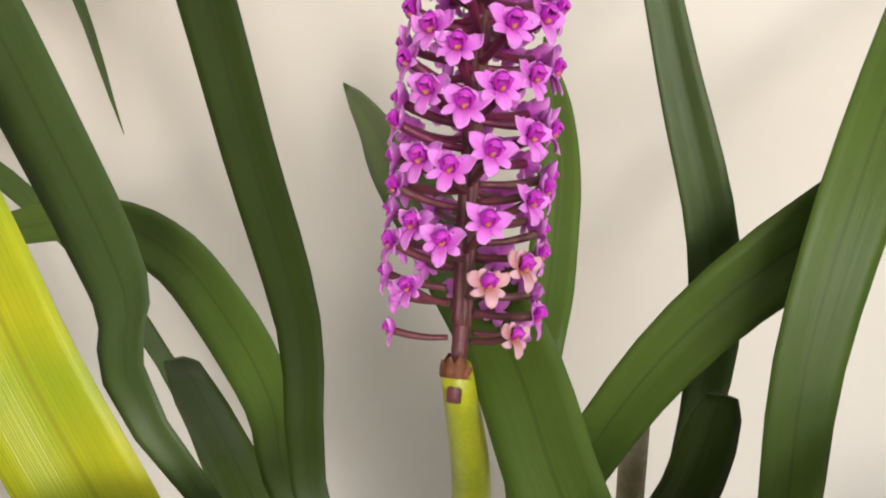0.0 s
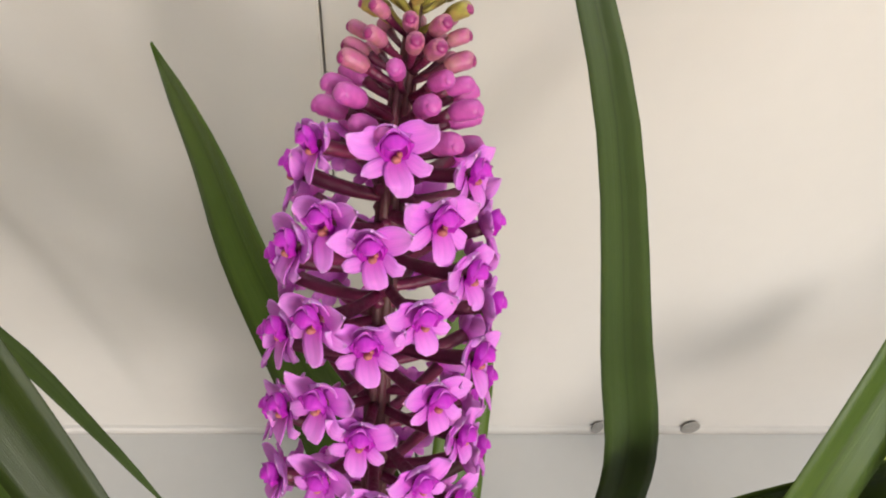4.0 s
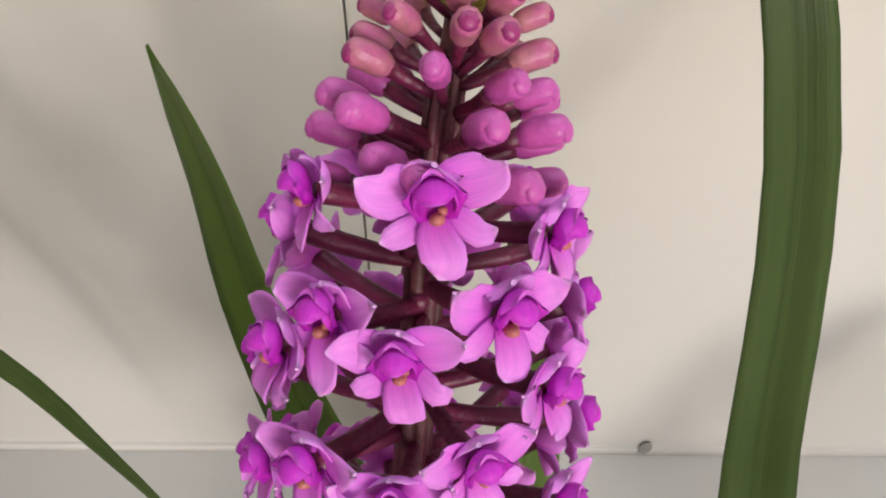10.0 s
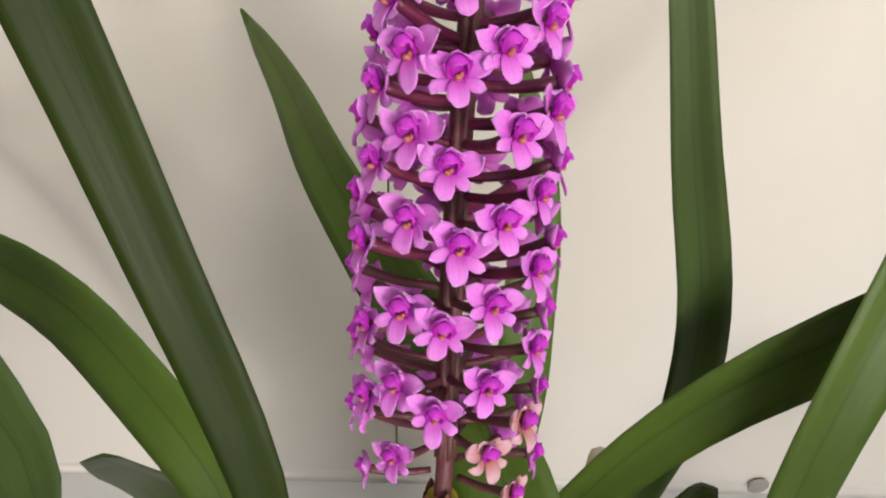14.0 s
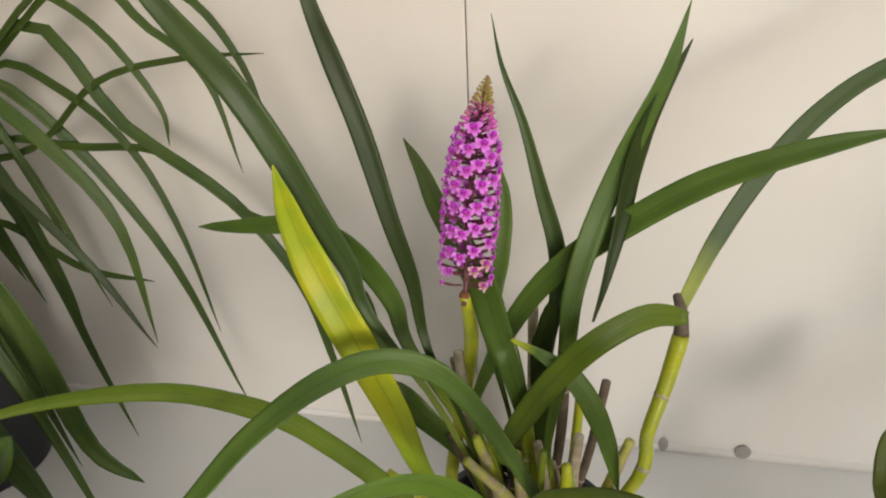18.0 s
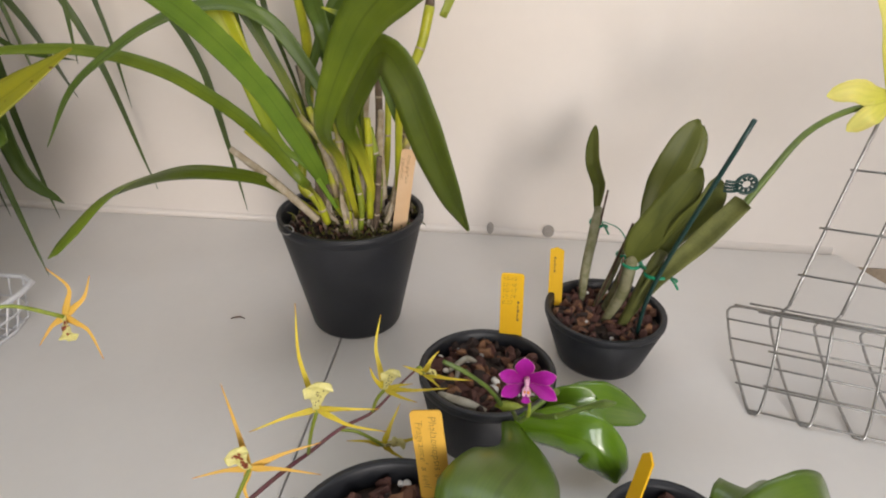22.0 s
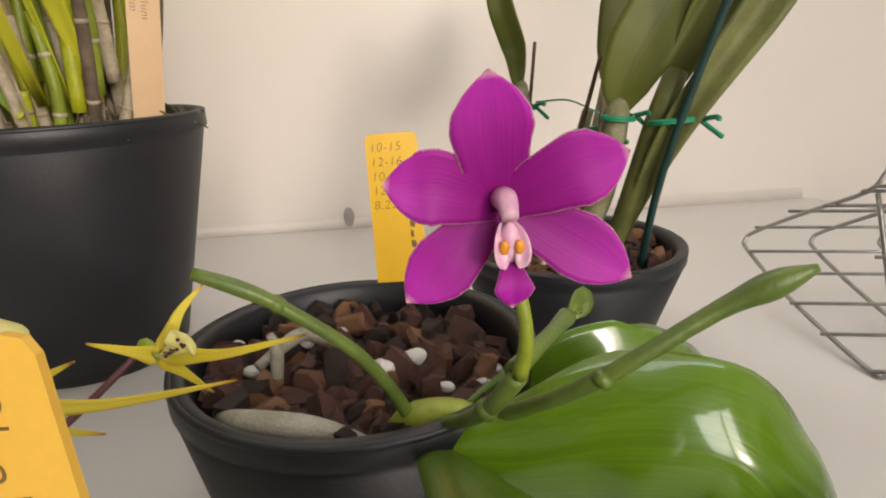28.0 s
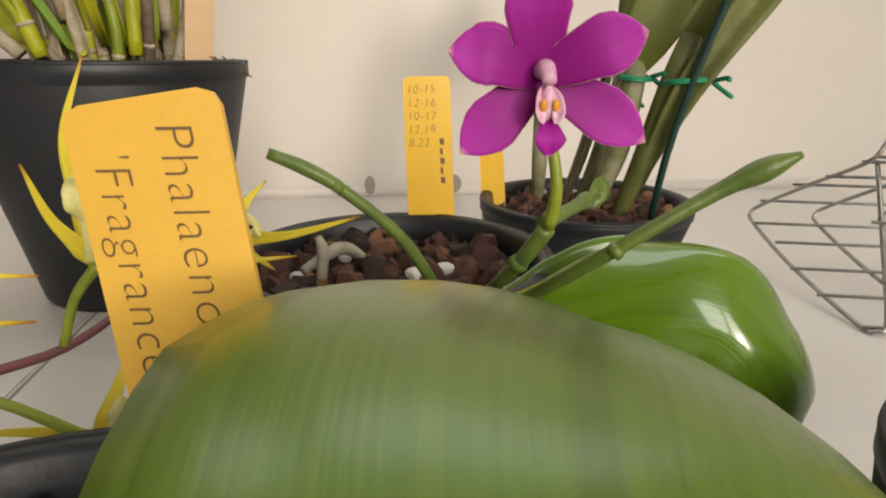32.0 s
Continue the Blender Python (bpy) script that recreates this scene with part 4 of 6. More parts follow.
bm = bmesh.new()
tube(bm, AXIS, [0.0017, 0.0019, 0.0019, 0.0018, 0.0015, 0.0013, 0.0009, 0.0004], 10, 48)
for k in range(6):
    a = k * math.pi / 3
    tube(bm, [(x + 0.0015 * math.cos(a), y + 0.0015 * math.sin(a), z) for x, y, z in AXIS[1:6]], [0.0009, 0.001, 0.0009, 0.0008, 0.0004], 6, 30)
bm.transform(SPIKE)
under(orchid, part("spike_axis", bm, STEM_MAROON, None, "ribbed maroon flower stalk"))

MM = 0.001


def mesh_of(name, bm, mats):
    me = bpy.data.meshes.new(name)
    bm.to_mesh(me)
    bm.free()
    for m in mats:
        me.materials.append(m)
    me.polygons.foreach_set("use_smooth", [True] * len(me.polygons))
    return me


def small_flower(seed, petals, stalk):
    """A small bloom facing +z: two broad upper lobes, a hooded lip, two narrow side lobes and a rounded lower one."""
    rnd = random.Random(seed)
    j = lambda s=0.25: rnd.uniform(-s, s)
    b = bmesh.new()
    P3 = lambda *q: [(x * MM, y * MM, z * MM) for x, y, z in q]
    round_ = ((0, 0.5), (0.25, 0.85), (0.55, 1.0), (0.8, 0.86), (0.94, 0.5), (1, 0.12))
    wing_ = ((0, 0.6), (0.25, 0.92), (0.5, 1.0), (0.75, 0.74), (0.92, 0.36), (1, 0.06))
    for sg in (-1, 1):
        blade(b, P3((0.2 * sg, 0.3, -0.4), (1.35 * sg + j(), 0.75 + j(), -0.15), (2.6 * sg + j(), 1.05 + j(), 0.2 + j()), (3.55 * sg + j(), 1.55 + j(.4), 0.75 + j(.3))),
              2.75 * MM, wing_, (0, 0, 1), 0.05, 0.28 * MM, 10, 6, 0.25)
        blade(b, P3((0.3 * sg, -0.3, -0.2), (1.15 * sg, -0.85 + j(), 0.1), (2.0 * sg + j(), -1.35 + j(), 0.4 + j()), (2.75 * sg + j(), -1.55 + j(), 0.2 + j(.4))),
              1.45 * MM, round_, (0, 0, 1), 0.12, 0.25 * MM, 7, 4, 0.2)
    blade(b, P3((0, 0.3, -0.5), (0, 1.1, -0.4), (j(), 1.75, 0.05), (j(), 2.0, 0.8)), 3.1 * MM, round_, (0, 0, 1), 0.0, 0.28 * MM, 8, 6, 0.3)
    blade(b, P3((0, -0.4, 0.0), (j(), -1.5, 0.45), (j(), -2.6, 0.75 + j()), (j(), -3.6 + j(.35), 0.65 + j(.4))), 2.25 * MM, round_, (0, 0, 1), 0.05, 0.3 * MM, 9, 6, 0.16)
    tube(b, P3((0, -0.7, -10.4), (0, -0.9, -6.4), (0, -0.6, -3), (0, 0, -0.1)), [0.55 * MM, 0.62 * MM, 0.72 * MM, 0.75 * MM], 8, 8, mat=1)
    return mesh_of("flower", b, [petals, stalk])


def small_lip(seed):
    rnd = random.Random(seed)
    b = bmesh.new()
    P3 = lambda *q: [(x * MM, y * MM, z * MM) for x, y, z in q]
    round_ = ((0, 0.6), (0.3, 0.95), (0.6, 1.0), (0.85, 0.8), (1, 0.4))
    blade(b, P3((0, -0.6, 0.25), (0, 0.6, 0.3), (0, 1.5, 0.8), (0, 1.75, 1.6)), 3.1 * MM, round_, (0, 0, 1), 0.1, 0.25 * MM, 9, 6, 0.7)
    blade(b, P3((0, 1.3, 0.7), (0, 1.3, 1.45), (0, 0.75, 1.95), (0, 0.2, 2.0)), 2.1 * MM, round_, (0, 1, 0.4), 0.1, 0.25 * MM, 8, 6, -0.55)
    for sg in (-1, 1):
        blade(b, P3((0.75 * sg, -0.3, 0.35), (1.0 * sg, 0.3, 1.0), (0.85 * sg, 0.8, 1.45)), 0.9 * MM, round_, (-sg, 0, 0.6), 0.1, 0.22 * MM, 6, 4, 0.3)
    blob(b, (0, -0.55 * MM, 0.75 * MM), (0.42 * MM, 0.36 * MM, 0.5 * MM), None, 8, 6, 1)
    blob(b, (0.3 * MM, -0.2 * MM, 0.6 * MM), (0.28 * MM, 0.3 * MM, 0.3 * MM), None, 6, 5, 1)
    return mesh_of("lip", b, [MAGENTA, COLUMN])


FLOWERS = [small_flower(i, PINK, PEDICEL) for i in range(6)]
LOW_FLOWERS = [small_flower(i + 20, PINK, STEM_MAROON) for i in range(4)]
LIPS = [small_lip(i) for i in range(4)]
OLD = small_flower(77, FADED, STEM_MAROON)
COLS, PITCH = 13, 0.0138
rnd = random.Random(5)


def facing(r, z, centre, lean, spin, size):
    out = Vector((r.x, r.y, lean)).normalized()
    right = Vector((0, 0, 1)).cross(out).normalized()
    up = out.cross(right)
    rot = Matrix((right, up, out)).transposed() @ Matrix.Rotation(spin, 3, "Z")
    return Matrix.Translation(centre) @ rot.to_4x4() @ Matrix.Scale(size, 4)


base_inv = Matrix.Translation(orchid.location).inverted() @ SPIKE
for c in range(COLS):
    ang = radians(-92 + c * 360 / COLS)
    top = 0.1045 - ((c * 0.0089) % PITCH)
    for k in range(9):
        z = top - k * PITCH + rnd.uniform(-0.0009, 0.0009)
        if z < 0.001 or (z < 0.010 and rnd.random() < 0.35):
            continue
        rad = float(np.interp(z, (0.0, 0.02, 0.05, 0.075, 0.092, 0.105), (0.0158, 0.0172, 0.0178, 0.0170, 0.0152, 0.0126))) + rnd.uniform(-0.0007, 0.0007)
        wob = ang + rnd.uniform(-0.08, 0.08)
        r2 = Vector((math.cos(wob), math.sin(wob), 0))
        size = float(np.interp(z, (0.0, 0.02, 0.045, 0.085, 0.105), (1.2, 1.38, 1.6, 1.7, 1.62))) * rnd.uniform(0.94, 1.06)
        m = facing(r2, z, axis_at(z) + r2 * rad, rnd.uniform(-0.05, 0.22), rnd.uniform(-0.2, 0.2), size)
        old = z < 0.024 and 0.2 < (ang + math.pi / 2) % 6.283 < 1.3
        fl = new("flower", OLD if old else FLOWERS[rnd.randrange(6)] if z > 0.045 else LOW_FLOWERS[rnd.randrange(4)])
        fl.parent, fl.matrix_basis = orchid, base_inv @ m
        if old:
            fl["label"] = "withering orange-brown flower"
        lp = new("lip", LIPS[rnd.randrange(4)])
        lp.parent = fl
BUDS = []
for i in range(3):
    b = bmesh.new()
    tube(b, [(0, -0.4 * MM, -6 * MM), (0, -0.3 * MM, -3.2 * MM), (0, 0, -1.4 * MM)], [0.42 * MM, 0.5 * MM, 0.7 * MM], 7, 4, mat=2)
    tube(b, [(0, 0, -1.6 * MM), (0, 0.05 * MM, -0.9 * MM), (0, 0.1 * MM, 0.3 * MM), (0, 0, 1.3 * MM), (0, -0.1 * MM, 1.75 * MM)], [0.55 * MM, 0.98 * MM, 1.05 * MM, 0.98 * MM, 0.6 * MM], 10, 12)
    blob(b, (0, -0.12 * MM, 1.55 * MM), (0.78 * MM, 0.8 * MM, 0.5 * MM), None, 8, 6, 1)
    BUDS.append(mesh_of("bud", b, [BUD[i], BUD[3] if i else BUD[0], PEDICEL if i < 2 else BUD[2]]))
n_b, z = 0, 0.1045
while z < 0.1408:
    t = (z - 0.1045) / 0.0363
    for q in range(2):
        ang = radians(n_b * 137.5 + q * 180 + rnd.uniform(-14, 14))
        r = Vector((math.cos(ang), math.sin(ang), 0))
        rad = (1 - t) ** 0.85 * 0.0108 * rnd.uniform(0.88, 1.06) + 0.0008
        size = (1.22 * (1 - t) ** 0.8 + 0.40) * rnd.uniform(0.9, 1.08)
        zz = z + rnd.uniform(-0.0005, 0.0005)
        m = facing(r, zz, axis_at(zz) + r * rad, 0.2 + 0.55 * t, 0, size)
        ob = new("bud", BUDS[0 if t < 0.3 else 1 if t < 0.5 else 2])
        ob.parent, ob.matrix_basis = orchid, base_inv @ m
    n_b += 1
    z += 0.00105 - 0.0006 * t

rm = random.Random(3)
bm = bmesh.new()
for i in range(230):
    a, d = rm.uniform(0, 6.283), 0.076 * math.sqrt(rm.random())
    p = Vector((d * math.cos(a), d * math.sin(a), 0.139 + rm.uniform(0, 0.005)))
    q = Vector((rm.uniform(-1, 1), rm.uniform(-1, 1), rm.uniform(0.0, 1.0))) * rm.uniform(0.006, 0.016)
    tube(bm, [p, p + q * 0.5 + Vector((0, 0, 0.003)), p + q], [0.0011, 0.0009, 0.0004], 5, 4, mat=rm.choice((0, 0, 0, 1, 2)))
tagged(part("moss", bm, [MOSS, STEM_BROWN, STEM_PALE]), "yellow-green moss and dead stem bits on the potting mix", "moss", kind="stuff")
make_tag("plant_label", (0.0550, -0.0200, 0.1450), (0.0700, -0.0340, 0.2425), 0.0165, TAG_TAN, "sun-bleached tan label stuck in the tall pot", (0.25, -1, 0.15),
         lines=(("Arpophyllum", 0.0062, -0.001, 0.006), ("giganteum", 0.0062, -0.0065, 0.010)))
# wire hook on the pot rim
hook = tagged(part("wire_hook", tube(bmesh.new(), [(-0.064 + 0.007 * math.cos(a), -0.0675 + 0.002 * math.sin(a), 0.1535 + 0.005 * math.sin(a)) for a in np.linspace(-2.6, 2.2, 12)], 0.0007, 6), STEEL),
              "small bent silver wire on the pot rim", "wire")


# ---- cattleya-like orchid tied to stakes ----
make_pot("plant_pot", (0.299, -0.045, 0), 0.069, 0.066, 0.048, "low black plastic pot holding the staked orchid", 0.009)
chips("bark_mix", (0.299, -0.045), 0.061, 0.055, 190, "coarse dark bark around the staked orchid", (0.006, 0.014), 8)
cat = thing("staked_orchid", (0.2980, -0.0450, 0.0590), "leathery-leaved orchid with pale canes tied to stakes", "orchid")


def bulb(pts, radii, material=BULB_SKIN, label=""):
    return cane(pts, radii, material, label, cat, "pseudobulb")


bulb([(0.2760, -0.0124, 0.0550), (0.2747, -0.0186, 0.0942), (0.2831, 0.0108, 0.1390), (0.2892, 0.0375, 0.1561)], [0.004, 0.0055, 0.0058, 0.0045])
bulb([(0.2980, -0.0350, 0.0550), (0.3140, -0.0293, 0.0948), (0.3291, -0.0174, 0.1439), (0.3386, 0.0017, 0.1640)], [0.004, 0.006, 0.0055, 0.004])
bulb([(0.2980, -0.0550, 0.0550), (0.3098, -0.0661, 0.0996), (0.3112, -0.0783, 0.1423), (0.3129, -0.0753, 0.1503)], [0.0045, 0.0072, 0.0068, 0.005])
bulb([(0.3159, -0.0603, 0.0550), (0.3233, -0.0752, 0.0942), (0.3298, -0.0893, 0.1415), (0.3387, -0.0874, 0.1665)], [0.005, 0.0072, 0.0072, 0.006], SHEATH_OLIVE)
bulb([(0.2900, -0.0252, 0.0550), (0.3016, -0.0287, 0.0949), (0.3126, -0.0328, 0.1439)], [0.003, 0.004, 0.0035], BULB_SKIN)
CAT_FACE = (-0.25, -1, 0.12)
for pts, w, f, fo in (
        ([(0.2874, 0.0351, 0.1521), (0.2899, 0.0546, 0.1790), (0.2777, 0.0504, 0.2134), (0.2779, 0.0706, 0.2487)], 0.019, (-0.6, -1, 0), 0.3),
        ([(0.3357, -0.0041, 0.1590), (0.3486, 0.0080, 0.1938), (0.3625, 0.0125, 0.2325), (0.3809, 0.0247, 0.2726)], 0.037, CAT_FACE, 0.22),
        ([(0.3399, 0.0039, 0.1590), (0.3586, 0.0189, 0.1936), (0.3757, 0.0219, 0.2274), (0.3895, 0.0346, 0.2635)], 0.034, (0.2, -1, 0.1), 0.2),
        ([(0.3123, -0.0775, 0.1472), (0.3177, -0.0821, 0.1721), (0.3406, -0.0839, 0.2128), (0.3603, -0.0829, 0.2541)], 0.036, CAT_FACE, 0.18),
        ([(0.3361, -0.0854, 0.1565), (0.3505, -0.0885, 0.1911), (0.3705, -0.0921, 0.2222), (0.3737, -0.0912, 0.2491)], 0.027, (0.1, -1, 0.1), 0.2)):
    under(cat, part("leaf", blade(bmesh.new(), pts, w, BLUNT, f, fold=fo, thick=0.0022, steps=18, across=8, cup=0.1), LEAF_CAT, None))
under(cat, part("flower_sheath", blade(bmesh.new(), [(0.3229, -0.0707, 0.0800), (0.3335, -0.0975, 0.1364), (0.3636, -0.1111, 0.1904), (0.3904, -0.1206, 0.2384)], 0.021, ((0, 0.3), (0.3, 0.7), (0.7, 1), (1, 0.85)),
      (-0.2, -1, 0.2), fold=0.6, thick=0.002, steps=16), SHEATH_OLIVE, None, "folded olive-green sheath"))
cane([(0.3864, -0.1194, 0.2198), (0.4144, -0.1024, 0.2577), (0.4415, -0.0883, 0.2919), (0.4784, -0.0686, 0.3080), (0.5187, -0.0486, 0.3130)], [0.0035, 0.0033, 0.003, 0.003, 0.0028], SPIKE_GREEN, "arching olive flower stem", cat, "flower_stem")
for a, ln in ((120, 0.125), (172, 0.07), (62, 0.115), (20, 0.075), (-35, 0.06), (215, 0.045)):
    d = Vector((math.cos(radians(a)), -0.35, math.sin(radians(a)))).normalized()
    o = Vector((0.5237, -0.0506, 0.3201))
    under(cat, part("petal", blade(bmesh.new(), [o, o + d * ln * 0.42 + Vector((0, -0.006, 0)), o + d * ln * 0.7 + Vector((0, -0.008, 0.003)), o + d * ln + Vector((0, 0.002, -0.006))],
          0.021, BLUNT, (0, -1, 0.2), fold=0.15, thick=0.0012, steps=12, cup=0.2), LIME, None, "yellow-green petal"))
for p, q, rr, lab in (((0.2803, 0.0130, 0.0498), (0.2948, 0.0237, 0.1852), 0.0013, "thin brown twig stake"), ((0.2860, -0.0351, 0.0500), (0.3142, -0.0456, 0.1756), 0.0014, "thin brown twig stake"),
                      ((0.3050, -0.0500, 0.0500), (0.3019, -0.0822, 0.1528), 0.0012, "thin brown twig stake")):
    tagged(part("twig_stake", tube(bmesh.new(), [p, tuple((a + b) / 2 + 0.0006 for a, b in zip(p, q)), q], [rr, rr, rr * 0.9], 7, 6), TWIG), lab, "stake", "twig stakes")
tagged(part("plant_stake", tube(bmesh.new(), [(0.3317, -0.0710, 0.0406), (0.3324, -0.1045, 0.1384), (0.3730, -0.1474, 0.3185)], 0.0022, 10, 12), STAKE), "dark green coated metal stake", "stake")


def tie(name, centre, rx, ry, tilt, label, tails=2):
    root = thing(name, centre, label, "plant tie", "plant ties")
    b = bmesh.new()
    e = Euler((tilt, tilt * 0.6, 0)).to_matrix()
    for k in range(2):
        tube(b, [e @ Vector((rx * math.cos(a), ry * math.sin(a), 0.0012 * k)) for a in np.linspace(0, 6.4, 22)], 0.0013, 6, squash=0.6)
    part("loop", b, TWINE, root)
    for k in range(tails):
        b = bmesh.new()
        s = 1 if k else -1
        tube(b, [(rx * 0.9, -ry * 0.5, 0.001), (rx + 0.003, -ry - 0.003 * s, 0.003 * s), (rx + 0.006 - 0.003 * k, -ry - 0.004, -0.007 + 0.008 * k)], 0.0013, 6, 6)
        part("tail", b, TWINE, root)
    return root


tie("plant_tie", (0.2865, 0.0219, 0.1430), 0.0075, 0.010, 0.1, "green plastic tie round a cane and twig")
tie("plant_tie", (0.3153, -0.0338, 0.1319), 0.011, 0.010, -0.15, "green plastic tie round a cane and twig")
tie("plant_tie", (0.3118, -0.0773, 0.1433), 0.0095, 0.0095, 0.1, "green plastic tie round a pale cane")
tie("plant_tie", (0.3355, -0.0945, 0.1414), 0.0125, 0.0115, -0.1, "green plastic tie knotted at the dark stake")
bm = bmesh.new()
tube(bm, [(0.2953, 0.0193, 0.1461), (0.3098, -0.0034, 0.1481), (0.3166, -0.0395, 0.1426), (0.3140, -0.0686, 0.1445)], 0.001, 6, 12, squash=0.6)
tagged(part("tie_strand", bm, TWINE), "green tie strand stretched between the canes", "plant tie")
clip = thing("orchid_clip", (0.3750, -0.1235, 0.2525), "dark green ribbed plant clip on the stake", "plant clip")
b = bmesh.new()
for k in range(9):
    a = k * 2 * math.pi / 9
    tube(b, [(0.0135 + 0.0035 * math.cos(a), 0, 0.002 + 0.0035 * math.sin(a)), (0.0135 + 0.0088 * math.cos(a), 0.0, 0.002 + 0.0088 * math.sin(a))], 0.0014, 6)
tube(b, [(0.0135 + 0.0085 * math.cos(a), 0, 0.002 + 0.0085 * math.sin(a)) for a in np.linspace(0, 6.283, 24)], 0.0016, 6)
part("ribbed_disc", b, STAKE, clip)
b = bmesh.new()
for k in range(4):
    tube(b, [(-0.006, -0.003 + 0.0 * k, -0.004 + 0.003 * k), (0.0, -0.0045, -0.004 + 0.003 * k), (0.006, -0.002, -0.004 + 0.003 * k)], 0.0014, 6, 6)
part("clip_jaw", b, STAKE, clip)
make_tag("plant_label", (0.2430, -0.0200, 0.0570), (0.2415, -0.0030, 0.1205), 0.0165, TAG_YELLOW, "yellow label standing in the low pot", (-0.2, -1, 0.2), tip=0.004, bars=((-0.003, 0.012, 0.02, 0.002),))

# ---- the purple-flowered moth orchid ----
make_pot("plant_pot", (0.169, -0.188, 0), 0.066, 0.078, 0.05, "black plastic pot of the purple moth orchid", 0.010)
chips("bark_mix", (0.169, -0.188), 0.058, 0.063, 170, "chunky red-brown bark in the moth orchid's pot", (0.009, 0.02), 12)
make_tag("plant_label", (0.1905, -0.1300, 0.0620), (0.1886, -0.1180, 0.1455), 0.0235, TAG_YELLOW, "bright yellow label with dates behind the purple flower", (-0.05, -1, 0.2),
         lines=(("10-15", 0.0058, None, 0.008), ("12-16", 0.0058, None, 0.0145), ("10-17", 0.0058, None, 0.021), ("12.19", 0.0058, None, 0.0275), ("8.22", 0.0058, None, 0.034)), bars=((0.0055, 0.030, 0.024, 0.0022),))
moth = thing("moth_orchid", (0.1880, -0.2300, 0.0640), "moth orchid with one purple flower and glossy broad leaves", "orchid")


def gloss(pts, w, face, label="", shape=BLUNT, **more):
    kw = dict(fold=0.12, thick=0.0024, steps=24, across=10, cup=0.12)
    kw.update(more)
    return under(moth, part("leaf", blade(bmesh.new(), pts, w, shape, face, **kw), LEAF_GLOSS, None, label))


gloss([(0.188, -0.243, 0.066), (0.212, -0.258, 0.072), (0.236, -0.272, 0.084), (0.258, -0.282, 0.084), (0.273, -0.287, 0.068), (0.281, -0.288, 0.050)], 0.043, (-0.05, -1, 0.42), "glossy crumpled green leaf", wave=0.14, cup=-0.42, fold=0.0, steps=40, across=14)
front_leaf = gloss([(0.190, -0.240, 0.068), (0.197, -0.262, 0.072), (0.204, -0.290, 0.081), (0.203, -0.320, 0.099), (0.194, -0.350, 0.117), (0.183, -0.378, 0.125), (0.178, -0.402, 0.119), (0.178, -0.425, 0.097), (0.179, -0.445, 0.066)], 0.079, (0.3, 0.1, 1), "broad glossy leaf arching forward", LANCE, cup=-0.30, fold=0.12, thick=0.0026, steps=40)
front_leaf.data.materials[0] = LEAF_SATIN
gloss([(0.1999, -0.2252, 0.0601), (0.2317, -0.2164, 0.0614), (0.2637, -0.2115, 0.0647), (0.2923, -0.2067, 0.0584), (0.3228, -0.1926, 0.0392)], 0.045, (0.1, -0.4, 1), "pointed green leaf", shape=LANCE)
gloss([(0.1969, -0.2311, 0.0620), (0.2231, -0.2233, 0.0669), (0.2481, -0.2225, 0.0770), (0.2694, -0.2198, 0.0792)], 0.030, (-0.1, -0.9, 0.5), "dark green leaf")
b = bmesh.new()
tube(b, [(0.1809, -0.2291, 0.0580), (0.1850, -0.2330, 0.0680), (0.1969, -0.2372, 0.0721), (0.2064, -0.2401, 0.0713)], [0.004, 0.0075, 0.007, 0.0045], 12, 12)
under(moth, part("leaf_base", b, STEM_GREEN, None, "pale green swollen leaf base"))
for pts, rad, lab in (([(0.1830, -0.2331, 0.0660), (0.1834, -0.2351, 0.0760), (0.1716, -0.2414, 0.0984), (0.1538, -0.2456, 0.1157), (0.1432, -0.2468, 0.1229), (0.1321, -0.2467, 0.1278)], [0.002, 0.0021, 0.0019, 0.0019, 0.0022, 0.0017], "bare green stem with a cut end"),
                      ([(0.1910, -0.2330, 0.0660), (0.2046, -0.2388, 0.0722), (0.2237, -0.2735, 0.1012), (0.2518, -0.2797, 0.1208), (0.2625, -0.2827, 0.1273), (0.2701, -0.2857, 0.1317)], [0.0023, 0.0023, 0.0021, 0.0022, 0.0033, 0.0009], "long green stem with a bud at its end"),
                      ([(0.1850, -0.2330, 0.0640), (0.1945, -0.2460, 0.0773), (0.1960, -0.2692, 0.0929), (0.1997, -0.2846, 0.1058), (0.2041, -0.2899, 0.1154)], [0.0022, 0.002, 0.0019, 0.0021, 0.0022], "jointed green flower stem"),
                      ([(0.2031, -0.2899, 0.1164), (0.2091, -0.2828, 0.1168), (0.2152, -0.2751, 0.1166), (0.2215, -0.2677, 0.1172)], [0.0022, 0.0019, 0.0018, 0.0023], "short green side stem")):
    under(moth, part("flower_stem", tube(bmesh.new(), pts, rad, 10, 22), SPIKE_GREEN, None, lab))
for pts in ([(0.2215, -0.2677, 0.1172), (0.2246, -0.2637, 0.1194), (0.2262, -0.2623, 0.1178), (0.2247, -0.2627, 0.1139)],):
    under(moth, part("bract", blade(bmesh.new(), pts, 0.0075, LANCE, (0.3, -1, 0.2), fold=0.5, thick=0.0008, steps=8), SPIKE_GREEN, None))
for c in ((0.1516, -0.2458, 0.1176), (0.1988, -0.2834, 0.1042), (0.2276, -0.2759, 0.1043)):
    b = bmesh.new()
    tube(b, [(c[0] - 0.001, c[1], c[2] - 0.0012), c, (c[0] + 0.001, c[1], c[2] + 0.0012)], [0.0023, 0.0028, 0.0023], 10)
    under(moth, part("stem_node", b, SPIKE_GREEN))
